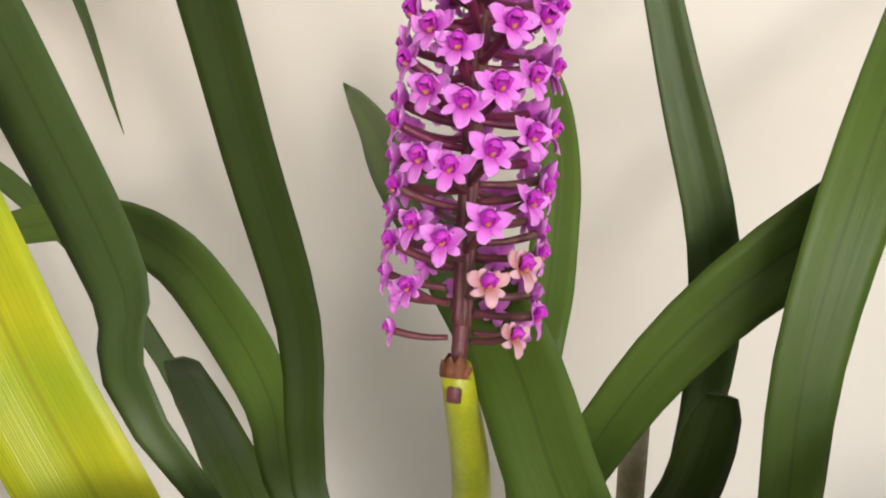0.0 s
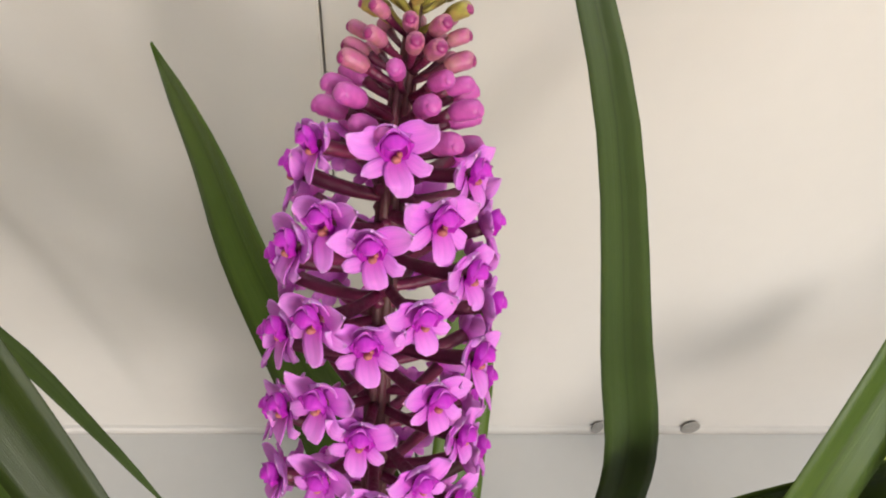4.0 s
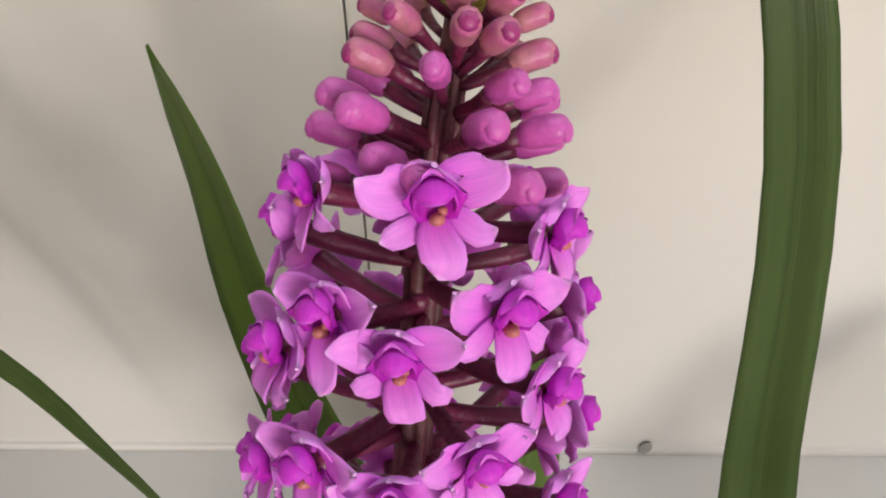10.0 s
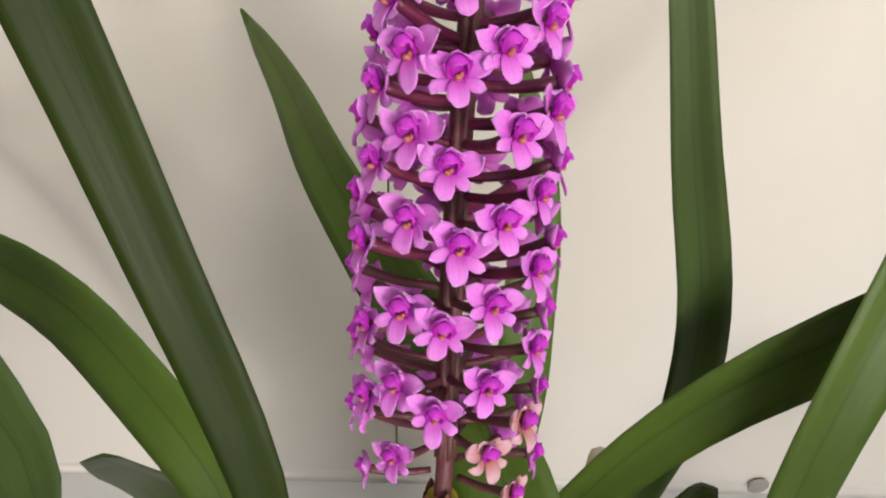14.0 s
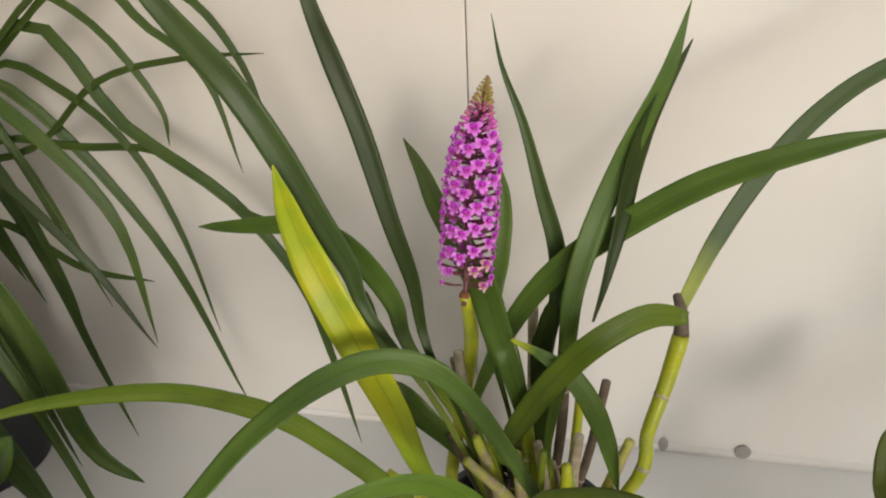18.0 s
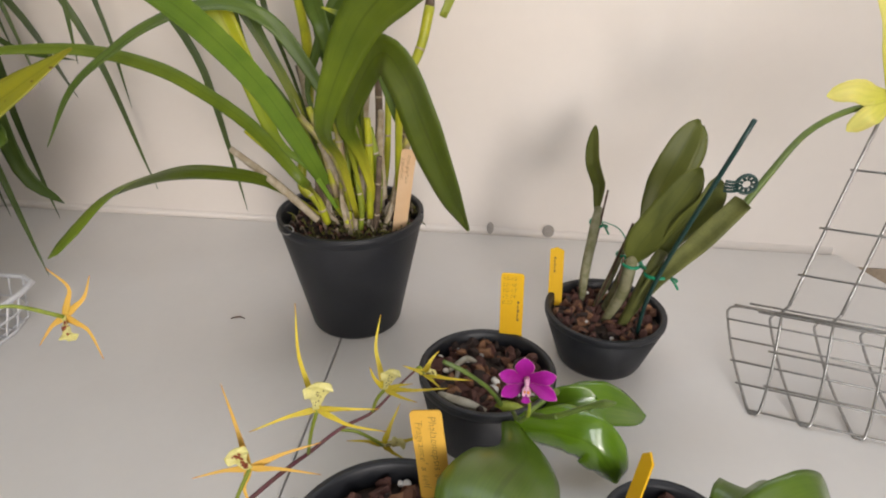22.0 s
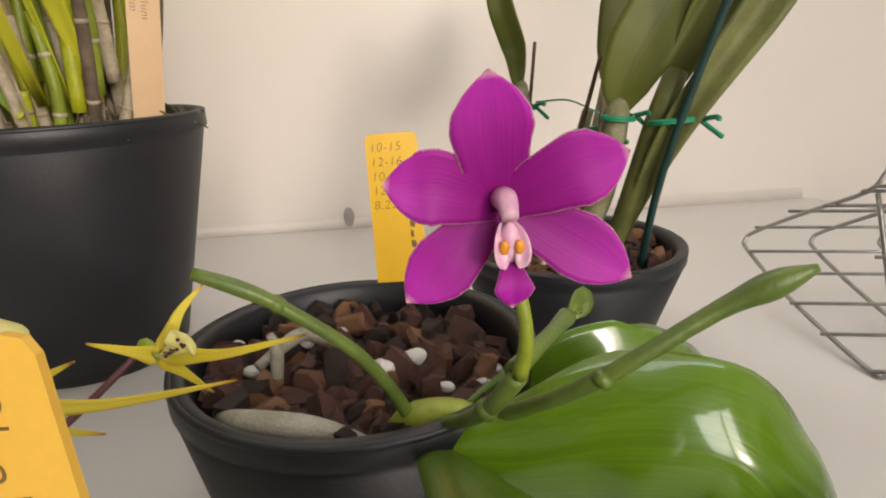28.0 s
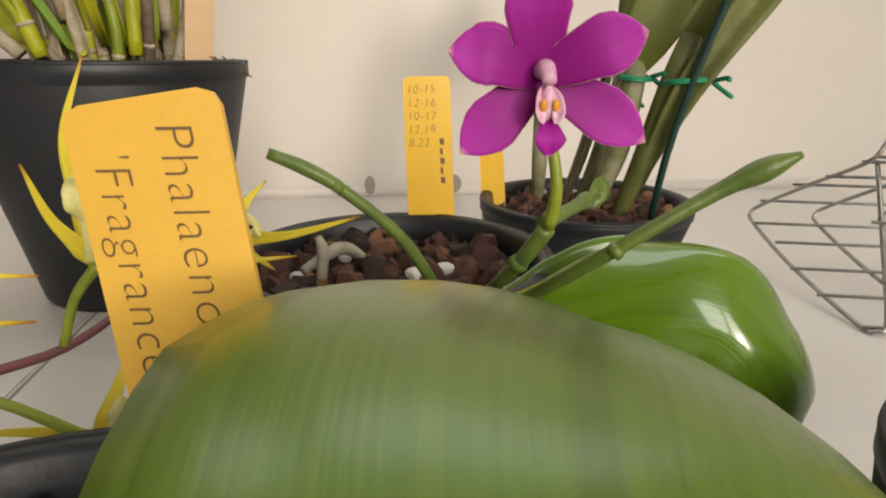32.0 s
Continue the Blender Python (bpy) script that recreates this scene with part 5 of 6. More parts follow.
under(moth, part("flower_stalk", tube(bmesh.new(), [(0.2041, -0.2909, 0.1159), (0.2046, -0.2940, 0.1258), (0.2030, -0.2919, 0.1369), (0.1997, -0.2851, 0.1457)], [0.0017, 0.0014, 0.0013, 0.0012], 10, 12), STEM_GREEN, None, "pale green flower stalk"))
bloom = under(moth, thing("flower", (0.2009, -0.2890, 0.1505), "", ""))
bloom.scale = (0.9, 0.9, 0.9)

OVAL = ((0, 0.45), (0.2, 0.8), (0.42, 1.0), (0.6, 0.92), (0.78, 0.63), (0.9, 0.33), (1, 0.02))
for tip, mid, w in (((-0.0035, -0.006, 0.0268), (-0.0025, -0.0035, 0.0135), 0.0168), ((0.0240, -0.007, 0.0108), (0.0118, -0.0048, 0.0066), 0.0152),
                    ((-0.0240, -0.004, 0.0062), (-0.0118, -0.004, 0.0048), 0.0150), ((0.0262, -0.006, -0.0158), (0.0128, -0.0025, -0.0072), 0.0142), ((-0.0205, -0.003, -0.0185), (-0.0102, -0.002, -0.0090), 0.0142)):
    q = [(0, 0.0005, 0), mid, tuple(0.45 * a + 0.55 * b for a, b in zip(mid, tip)), tip]
    part("petal", blade(bmesh.new(), q, w, OVAL, (0, -1, 0.12), fold=0.06, thick=0.0009, steps=20, across=10, cup=0.14), PURPLE, bloom, "velvety purple petal")
b = bmesh.new()
blob(b, (0, -0.0058, 0.0012), (0.0019, 0.0028, 0.0022), Euler((0.5, 0, 0)), 14, 10)
tube(b, [(0, -0.001, 0.0015), (0, -0.005, 0.002), (0, -0.0085, -0.0008)], [0.0024, 0.0023, 0.0017], 14, 10)
part("column", b, LIP_WHITE, bloom, "pale pink column")
b = bmesh.new()
for sg in (-1, 1):
    blade(b, [(0.0006 * sg, -0.005, -0.002), (0.0020 * sg, -0.0078, -0.0045), (0.0024 * sg, -0.0095, -0.008), (0.0014 * sg, -0.0098, -0.0105)], 0.0034, BLUNT, (-sg * 0.4, -1, 0.2), fold=0.2, thick=0.0009, steps=12, cup=0.3)
blob(b, (0, -0.0078, -0.0058), (0.0020, 0.0018, 0.0042), None, 12, 8)
part("lip_side", b, LIP_WHITE, bloom, "white and pink side lobes of the lip")
b = bmesh.new()
for sg in (-1, 1):
    blob(b, (0.0015 * sg, -0.0098, -0.0062), (0.0010, 0.0006, 0.0015), None, 10, 8)
part("lip_spot", b, LIP_ORANGE, bloom, "orange spots on the lip")
b = bmesh.new()
blade(b, [(0, -0.0065, -0.009), (0, -0.0095, -0.012), (0, -0.0105, -0.015), (0, -0.0095, -0.0185)], 0.0082, ((0, 0.3), (0.4, 0.75), (0.6, 1.0), (0.75, 0.72), (1, 0.08)), (0, -1, 0.1), fold=0.35, thick=0.001, steps=12, across=8)
part("lip", b, PURPLE, bloom, "dark purple pointed lip")
for pts, rad in (([(0.1264, -0.2206, 0.0703), (0.1376, -0.2318, 0.0749), (0.1559, -0.2346, 0.0721), (0.1729, -0.2352, 0.0640)], [0.003, 0.0042, 0.0044, 0.003]), ([(0.1401, -0.1963, 0.0696), (0.1415, -0.1989, 0.0824), (0.1400, -0.1991, 0.0884)], [0.0022, 0.0024, 0.0014]),
                 ([(0.1319, -0.1865, 0.0701), (0.1467, -0.1724, 0.0752), (0.1567, -0.1666, 0.0682)], [0.002, 0.003, 0.002])):
    under(moth, part("root", tube(bmesh.new(), pts, rad, 9, 12), ROOT, None, "silvery grey aerial root"))

# ---- the label pot in front, and the young plant beside it ----
make_pot("plant_pot", (0.114, -0.390, 0), 0.077, 0.082, 0.058, "wide black pot of bark with a leaning label", 0.010)
chips("bark_mix", (0.114, -0.390), 0.069, 0.066, 180, "chunky red-brown bark with white pebbles", (0.010, 0.022), 26)
make_tag("plant_label", (0.1410, -0.3450, 0.0660), (0.1288, -0.3310, 0.1490), 0.0235, TAG_FADED, "faded orange-yellow label with handwriting leaning in the bark", (-0.12, -1, 0.55), 0.0016,
         lines=(("Phalaenopsis bellina", 0.0082, 0.0015, 0.004), ("'Fragrance' x self", 0.0078, -0.0085, 0.007)))
young = thing("seedling_orchid", (0.1220, -0.3900, 0.0690), "young orchid roots and shoot in bark", "orchid")
for pts, rad, m in (([(0.1100, -0.4000, 0.0660), (0.1080, -0.3900, 0.0840), (0.1139, -0.3751, 0.0780), (0.1199, -0.3701, 0.0660)], [0.002, 0.0034, 0.0034, 0.002], ROOT), ([(0.1269, -0.4101, 0.0640), (0.1299, -0.3901, 0.0820), (0.1319, -0.3782, 0.0770), (0.1338, -0.3704, 0.0640)], [0.002, 0.0034, 0.003, 0.002], ROOT),
                    ([(0.1054, -0.3701, 0.0690), (0.1063, -0.3674, 0.0820), (0.1080, -0.3659, 0.0890)], [0.0026, 0.0028, 0.0012], STEM_GREEN), ([(0.1329, -0.3752, 0.0720), (0.1346, -0.3726, 0.0811), (0.1374, -0.3711, 0.0841)], [0.0024, 0.0026, 0.001], STEM_GREEN)):
    under(young, part("root", tube(bmesh.new(), pts, rad, 9, 12), m, None))

make_pot("plant_pot", (0.304, -0.357, 0), 0.047, 0.082, 0.037, "small black pot of the young moth orchid", 0.009)
chips("bark_mix", (0.304, -0.357), 0.041, 0.067, 110, "red-brown bark in the small pot", (0.008, 0.018), 8)
make_tag("plant_label", (0.2690, -0.3600, 0.0680), (0.2854, -0.3397, 0.1373), 0.0115, TAG_YELLOW, "bright orange-yellow pointed label seen nearly edge-on", (-1.0, -0.45, 0.25), 0.0018, tip=0.006)
baby = thing("moth_orchid", (0.3240, -0.3505, 0.0701), "young moth orchid with glossy broad leaves", "orchid")
for pts, w, f in (([(0.3347, -0.3486, 0.0772), (0.3481, -0.3402, 0.0929), (0.3647, -0.3205, 0.0893), (0.3765, -0.2975, 0.0650)], 0.036, (-0.5, -0.4, 1)), ([(0.3378, -0.3532, 0.0772), (0.3664, -0.3557, 0.1013), (0.4027, -0.3414, 0.1055), (0.4339, -0.3134, 0.0699)], 0.046, (-0.2, -0.6, 1)),
                  ([(0.3362, -0.3562, 0.0772), (0.3596, -0.3826, 0.0935), (0.3918, -0.4114, 0.0862), (0.4162, -0.4343, 0.0631)], 0.04, (-0.2, 0.2, 1))):
    under(baby, part("leaf", blade(bmesh.new(), pts, w, BLUNT, f, fold=0.15, thick=0.0024, steps=24, across=8, cup=0.1), LEAF_SATIN))
for pts in ([(0.2820, -0.3603, 0.0701), (0.2940, -0.3653, 0.0840), (0.3090, -0.3552, 0.0820), (0.3190, -0.3513, 0.0720)], [(0.2989, -0.3319, 0.0703), (0.3088, -0.3421, 0.0884), (0.3190, -0.3476, 0.0781)]):
    under(baby, part("root", tube(bmesh.new(), pts, [0.002] + [0.0032] * (len(pts) - 2) + [0.002], 8, 10), ROOT))

# ---- spider orchid: a dark wiry stem of long-tailed yellow flowers ----
spider = thing("spider_orchid_spray", (-0.1451, -0.5102, 0.0000), "arching spray of spidery yellow orchid flowers on a dark stem", "orchid")
under(spider, part("flower_stem", tube(bmesh.new(), [(-0.1451, -0.5102, 0.0000), (-0.0971, -0.4501, 0.0235), (-0.0277, -0.3677, 0.0469), (0.0095, -0.3245, 0.0623), (0.0258, -0.2993, 0.0623), (0.0479, -0.2794, 0.0727), (0.0709, -0.2559, 0.0729), (0.0881, -0.2323, 0.0819), (0.1048, -0.2193, 0.0948)],
      [0.0022, 0.0022, 0.002, 0.0019, 0.0017, 0.0016, 0.0014, 0.0012, 0.001], 8, 50), STEM_MAROON, None, "dark wiry flower stem"))


def spidery(centre, joint, tails, lip_dir, lip_w, amber=False, specks=14):
    """One flower: five long tails, a frilled pale lip with dark specks, and its own short green stalk."""
    c = Vector(centre)
    root = under(spider, thing("spider_flower", c, "", ""))
    petals = SPIDER_WARM if amber else SPIDER
    j = Vector(joint) - c
    part("flower_stalk", tube(bmesh.new(), [j, j * 0.6 + Vector((0.0, 0, 0.004)), Vector((0, 0, -0.001))], [0.0014, 0.0015, 0.0018], 8, 10), STEM_GREEN, root, "pale green stalk")
    for t, curl in tails:
        t = Vector(t)
        mid = t * 0.5 + Vector(curl)
        part("tail_petal", blade(bmesh.new(), [(0, 0, 0), tuple(t * 0.22 + Vector(curl) * 0.55), tuple(mid), tuple(t)], 0.0058, ((0, 0.7), (0.2, 1.0), (0.5, 0.62), (0.8, 0.35), (1, 0.1)), (0.1, -1, 0.3), fold=0.35, thick=0.0007, steps=18, across=4), petals, root)
    d = Vector(lip_dir) * 1.25
    lip_w = lip_w * 1.1
    face = Vector((0.15, -1, 0.25)).normalized()
    across = d.cross(face).normalized()
    b = blade(bmesh.new(), [(0, -0.001, 0), tuple(d * 0.3 + face * 0.0025), tuple(d * 0.6 + face * 0.003), tuple(d * 0.85 + face * 0.002), tuple(d * 1.05 + face * 0.0005)], lip_w,
              ((0, 0.30), (0.25, 0.34), (0.42, 0.46), (0.55, 0.88), (0.7, 1.0), (0.86, 0.92), (0.95, 0.7), (1, 0.4)), face + across * 0.35, fold=0.05, thick=0.0008, steps=28, across=10, cup=0.12, wave=0.22)
    lip = part("lip", b, SPIDER_LIP, root, "pale yellow frilled lip")
    b = bmesh.new()
    rr = random.Random(int(1000 * c.x))
    side = d.cross(Vector((0.15, -1, 0.25))).normalized()
    front = Vector((0.15, -1, 0.25)).normalized()
    for _ in range(specks):
        k, x = rr.uniform(0.15, 0.85), rr.uniform(-0.3, 0.3)
        big = 2.2 if amber else 1.0
        blob(b, d * k + side * x * lip_w * (0.3 + k * 0.5) + front * 0.0035, (0.0006 * big, 0.0005, 0.0006 * big), None, 5, 4)
    part("speck", b, SPECK if not amber else BLOTCH, lip)
    return root


spidery((0.0374, -0.2997, 0.1124), (0.0258, -0.3008, 0.0631), (((-0.016, 0.02, 0.085), (-0.006, 0, 0.004)), ((0.03, -0.012, 0.012), (0, 0, 0.001)), ((-0.05, -0.02, -0.012), (0, 0, 0.002)), ((0.058, -0.01, -0.008), (0, 0, -0.006)), ((0.048, 0.012, -0.006), (0, 0, 0))), (0.004, -0.004, 0.024), 0.021)
spidery((0.0825, -0.2525, 0.0982), (0.0709, -0.2561, 0.0739), (((-0.008, 0.03, 0.056), (-0.006, 0, 0.006)), ((0.026, -0.01, 0.016), (0, 0, 0.001)), ((0.03, -0.012, -0.002), (0, 0, -0.002)), ((-0.01, -0.01, 0.03), (-0.003, 0, 0)), ((0.055, 0.012, -0.004), (0, 0, -0.002))), (0.006, -0.004, 0.020), 0.016)
spidery((-0.0018, -0.3468, 0.0924), (-0.0162, -0.3624, 0.0510), (((-0.028, 0.03, 0.052), (0, 0, 0.006)), ((0.05, 0.02, 0.012), (0, 0, 0.002)), ((-0.045, -0.005, -0.012), (0, 0, 0.002)), ((0.004, -0.012, -0.036), (-0.006, 0, 0)), ((0.055, 0.0, 0.0), (0, 0, 0.002))), (-0.003, -0.008, 0.022), 0.016, True, 26)
spidery((0.0832, -0.2708, 0.0511), (0.0489, -0.2794, 0.0718), (((0.012, 0.02, 0.03), (0, 0, 0.002)), ((0.022, -0.008, -0.008), (0, 0, -0.002)), ((-0.03, -0.01, 0.01), (0, 0, 0.002)), ((0.05, 0.02, 0.006), (0, 0, -0.003))), (0.014, -0.004, 0.010), 0.015)
spidery((0.1129, -0.2236, 0.0954), (0.1048, -0.2193, 0.0948), (((0.045, -0.02, 0.012), (0, 0, -0.002)), ((0.012, 0.01, 0.018), (0, 0, 0.003)), ((0.016, -0.01, -0.008), (0, 0, 0)), ((-0.02, 0, 0.006), (0, 0, 0))), (0.008, -0.004, 0.006), 0.009)
side_bloom = thing("spider_orchid_bloom", (-0.1494, -0.3080, 0.1898), "spidery pale flower hanging beside a leaf", "orchid")
spider_keep, spider = spider, side_bloom
spidery((-0.1494, -0.3080, 0.1898), (-0.1846, -0.3322, 0.2095), (((-0.012, 0.01, 0.035), (0.012, 0, 0.006)), ((0.03, -0.01, -0.03), (0.006, 0, 0.006)), ((-0.03, 0, -0.03), (0, 0, 0.003)), ((0.02, 0.012, 0.03), (0.006, 0, 0))), (0.006, -0.006, -0.012), 0.016, True)
under(side_bloom, part("flower_stem", tube(bmesh.new(), [(-0.1846, -0.3322, 0.2095), (-0.2513, -0.4042, 0.1873), (-0.3570, -0.4806, 0.0978), (-0.4053, -0.5181, 0.0000)], 0.0018, 7, 20), STEM_MAROON))
spider = spider_keep

# ---- folded wire rack ----
rack = thing("wire_rack", (0.5065, -0.0501, 0.0000), "bent silver wire rack lying on the bench", "wire rack")
PROFILE = [(0.5895, 0.0298, 0.4303), (0.5268, -0.0286, 0.2394), (0.4800, -0.0781, 0.1053), (0.4740, -0.0721, 0.0913), (0.4713, -0.0295, 0.0689), (0.4682, 0.0168, 0.0430), (0.4632, 0.0228, 0.0350), (0.4602, 0.0128, 0.0290), (0.4513, -0.0492, 0.0153), (0.4470, -0.1210, 0.0025),
           (0.4500, -0.1320, 0.0025), (0.4560, -0.1320, 0.0080), (0.4700, -0.1029, 0.0436), (0.4760, -0.0781, 0.0913)]
STEP = Vector((0.047, -0.012, 0.0))


def wire(pts, r=0.0016, steps=0):
    under(rack, part("wire", tube(bmesh.new(), pts, r, 7, steps), STEEL))


for k in range(6):
    wire([Vector(p) + STEP * k for p in PROFILE[:3]], 0.0017, 14)
    wire([Vector(p) + STEP * k for p in PROFILE[2:]], 0.0015, 60)
for a in (PROFILE[1], (0.5014, -0.0555, 0.1848), (0.4872, -0.0709, 0.1374), (0.5490, -0.0092, 0.2919), (0.5692, 0.0098, 0.3472), (0.4770, -0.0781, 0.0943), (0.4750, -0.0721, 0.0903), (0.4683, -0.0514, 0.0770), (0.4752, -0.0111, 0.0633), (0.4692, 0.0148, 0.0450),
          (0.4612, 0.0068, 0.0290), (0.4575, -0.0273, 0.0236), (0.4499, -0.0578, 0.0141), (0.4469, -0.0909, 0.0075), (0.4490, -0.1290, 0.0022), (0.4639, -0.1170, 0.0259), (0.4678, -0.0979, 0.0573)):
    p = Vector(a) + Vector((0, 0, 0.0014))
    wire([p - STEP * 0.08, p + STEP * 2.5, p + STEP * 5.1], 0.0012)

# ---- white basket with a potted plant ----
basket = thing("white_basket", (-0.52, -0.15, 0.0), "white plastic-coated wire basket on the bench", "basket")
top = [(-0.66, -0.05, 0.056), (-0.43, -0.05, 0.056), (-0.408, -0.062, 0.056), (-0.403, -0.085, 0.056), (-0.409, -0.30, 0.056), (-0.66, -0.30, 0.056), (-0.66, -0.05, 0.056)]
low = [(x + (0.018 if x < -0.5 else -0.018), y + (-0.012 if y > -0.2 else 0.012), 0.003) for x, y, _ in top]
under(basket, part("rim", tube(bmesh.new(), top, 0.0042, 8, 0, 0.6), WHITE_WIRE, None, "thick white rim"))
under(basket, part("rail", tube(bmesh.new(), low, 0.0022, 7), WHITE_WIRE))
under(basket, part("rail", tube(bmesh.new(), [tuple((np.array(a) + np.array(b)) / 2) for a, b in zip(top, low)], 0.0016, 7), WHITE_WIRE))
for i in range(12):
    y = -0.09 - i * 0.018
    under(basket, part("bar", tube(bmesh.new(), [(-0.404, y, 0.055), (-0.4225, y, 0.003), (-0.64, y, 0.003)], 0.0015, 6), WHITE_WIRE))
for i in range(11):
    x = -0.43 - i * 0.02
    under(basket, part("bar", tube(bmesh.new(), [(x, -0.05, 0.055), (x, -0.062, 0.003), (x, -0.286, 0.003)], 0.0015, 6), WHITE_WIRE))
make_pot("plant_pot", (-0.478, -0.155, 0.005), 0.062, 0.075, 0.045, "black pot standing in the white basket", 0.008)
chips("bark_mix", (-0.478, -0.155), 0.054, 0.068, 70, "dark bark in the basket's pot", (0.008, 0.018), 10)
make_tag("plant_label", (-0.450, -0.108, 0.068), (-0.452, -0.098, 0.118), 0.024, TAG_PURPLE, "purple label in the basket's pot", (0.2, -1, 0.2))
make_tag("plant_label", (-0.478, -0.108, 0.068), (-0.482, -0.098, 0.110), 0.018, TAG_YELLOW, "yellow label in the basket's pot", (0.2, -1, 0.2))

# ---- the plants at the side: broad leaves with a cream flower, and a fountain of long leaves ----
bushy = thing("leafy_orchid", (-0.52, -0.16, 0.07), "light green broad-leaved orchid with a cream flower", "orchid")
for pts, w, m in (([(-0.50, -0.17, 0.07), (-0.475, -0.14, 0.15), (-0.455, -0.11, 0.22), (-0.44, -0.09, 0.262)], 0.05, LEAF_LIGHT), ([(-0.51, -0.18, 0.07), (-0.50, -0.17, 0.13), (-0.478, -0.165, 0.18), (-0.45, -0.17, 0.205)], 0.055, LEAF_LIGHT),
                  ([(-0.52, -0.17, 0.07), (-0.545, -0.14, 0.15), (-0.56, -0.12, 0.22), (-0.56, -0.11, 0.27)], 0.045, LEAF_MID), ([(-0.50, -0.19, 0.07), (-0.47, -0.21, 0.13), (-0.445, -0.225, 0.17), (-0.42, -0.24, 0.17)], 0.04, LEAF_MID),
                  ([(-0.51, -0.17, 0.07), (-0.46, -0.16, 0.12), (-0.40, -0.17, 0.155), (-0.36, -0.20, 0.165)], 0.028, LEAF_MID), ([(-0.53, -0.19, 0.07), (-0.57, -0.21, 0.15), (-0.60, -0.23, 0.2), (-0.62, -0.25, 0.22)], 0.05, LEAF_LIGHT)):
    under(bushy, part("leaf", blade(bmesh.new(), pts, w, BLUNT, (0.2, -1, 0.5), fold=0.2, thick=0.001, steps=16, wave=0.06), m))
under(bushy, part("leaf", blade(bmesh.new(), SPOT_LEAF, 0.052, ((0, 0.9), (0.3, 1.0), (0.6, 0.85), (0.85, 0.45), (1, 0.05)), (0.1, -0.8, 0.8), fold=0.15, thick=0.001, steps=22), LEAF_SPOT, None, "yellowing leaf with brown spots"))
under(bushy, part("leaf", blade(bmesh.new(), [(-0.5567, -0.0200, 0.3809), (-0.5253, -0.0200, 0.3005), (-0.5019, -0.0200, 0.2034), (-0.4741, -0.0200, 0.1061)], 0.036, LANCE, (0.2, -1, 0.5), fold=0.2, thick=0.001, steps=16), LEAF_BLUE))
under(bushy, part("leaf", blade(bmesh.new(), [(-0.5743, 0.0200, 0.4657), (-0.5014, 0.0200, 0.4166), (-0.4641, 0.0200, 0.3150), (-0.4469, 0.0200, 0.1751), (-0.4005, 0.0200, 0.1293)], 0.024, LANCE, (0.2, -1, 0.5), fold=0.2, thick=0.001, steps=16), LEAF_FERN))
under(bushy, part("leaf", blade(bmesh.new(), [(-0.4186, -0.2000, 0.1926), (-0.3890, -0.2000, 0.2382), (-0.3593, -0.2000, 0.2740), (-0.3362, -0.2000, 0.2864)], 0.045, LANCE, (0.2, -1, 0.5), fold=0.2, thick=0.001, steps=16), LEAF_LIGHT))
under(bushy, part("leaf", blade(bmesh.new(), [(-0.5044, -0.0800, 0.1908), (-0.4631, -0.0800, 0.2270), (-0.4243, -0.0800, 0.2598), (-0.3943, -0.0800, 0.2939)], 0.030, LANCE, (0.2, -1, 0.5), fold=0.2, thick=0.001, steps=16), LEAF_MID))
under(bushy, part("leaf", blade(bmesh.new(), [(-0.4777, -0.1000, 0.1490), (-0.4411, -0.1000, 0.2152), (-0.4192, -0.1000, 0.2734), (-0.4191, -0.1000, 0.3255)], 0.030, LANCE, (0.2, -1, 0.5), fold=0.2, thick=0.001, steps=16), LEAF_MID))
under(bushy, part("leaf", blade(bmesh.new(), [(-0.3114, -0.2200, 0.2464), (-0.2746, -0.2200, 0.2815), (-0.2452, -0.2200, 0.2975), (-0.2313, -0.2200, 0.2946)], 0.030, LANCE, (0.2, -1, 0.5), fold=0.2, thick=0.001, steps=16), LEAF_MID))
under(bushy, part("leaf", blade(bmesh.new(), [(-0.5329, -0.0600, 0.2926), (-0.5187, -0.0600, 0.2509), (-0.5223, -0.0600, 0.1735), (-0.5294, -0.0600, 0.1053)], 0.030, LANCE, (0.2, -1, 0.5), fold=0.2, thick=0.001, steps=16), LEAF_MID))
under(bushy, part("leaf", blade(bmesh.new(), [(-0.4349, -0.1500, 0.3052), (-0.4357, -0.1500, 0.2672), (-0.4519, -0.1500, 0.2036), (-0.4799, -0.1500, 0.1472)], 0.050, LANCE, (0.2, -1, 0.5), fold=0.2, thick=0.001, steps=16), LEAF_LIGHT))
under(bushy, part("flower_stem", tube(bmesh.new(), [(-0.4425, -0.1600, 0.1186), (-0.3855, -0.1500, 0.2241), (-0.3352, -0.1450, 0.2743), (-0.3222, -0.1500, 0.2694)], 0.0018, 8, 16), SPIKE_GREEN))
cf = Vector((-0.3205, -0.1550, 0.2683))
for a, ln in ((100, 0.034), (20, 0.032), (165, 0.026), (235, 0.026), (305, 0.028)):
    d = Vector((math.cos(radians(a)), -0.3, math.sin(radians(a))))
    under(bushy, part("petal", blade(bmesh.new(), [cf, cf + d * ln * 0.4 + Vector((0, -0.004, 0)), cf + d * ln * 0.75 + Vector((0, -0.004, 0)), cf + d * ln], 0.011, LANCE, (0.1, -1, 0.2), fold=0.15, thick=0.001, steps=10, cup=0.25), CREAM, None, "cream petal"))
b = bmesh.new()
blob(b, cf + Vector((0, -0.006, 0.0)), (0.006, 0.005, 0.006), None, 10, 8)
under(bushy, part("lip", b, plain("maroon_lip", (0.0770, 0.0120, 0.0272), (0.1709, 0.0300, 0.0362), 0.5), None, "dark maroon lip"))

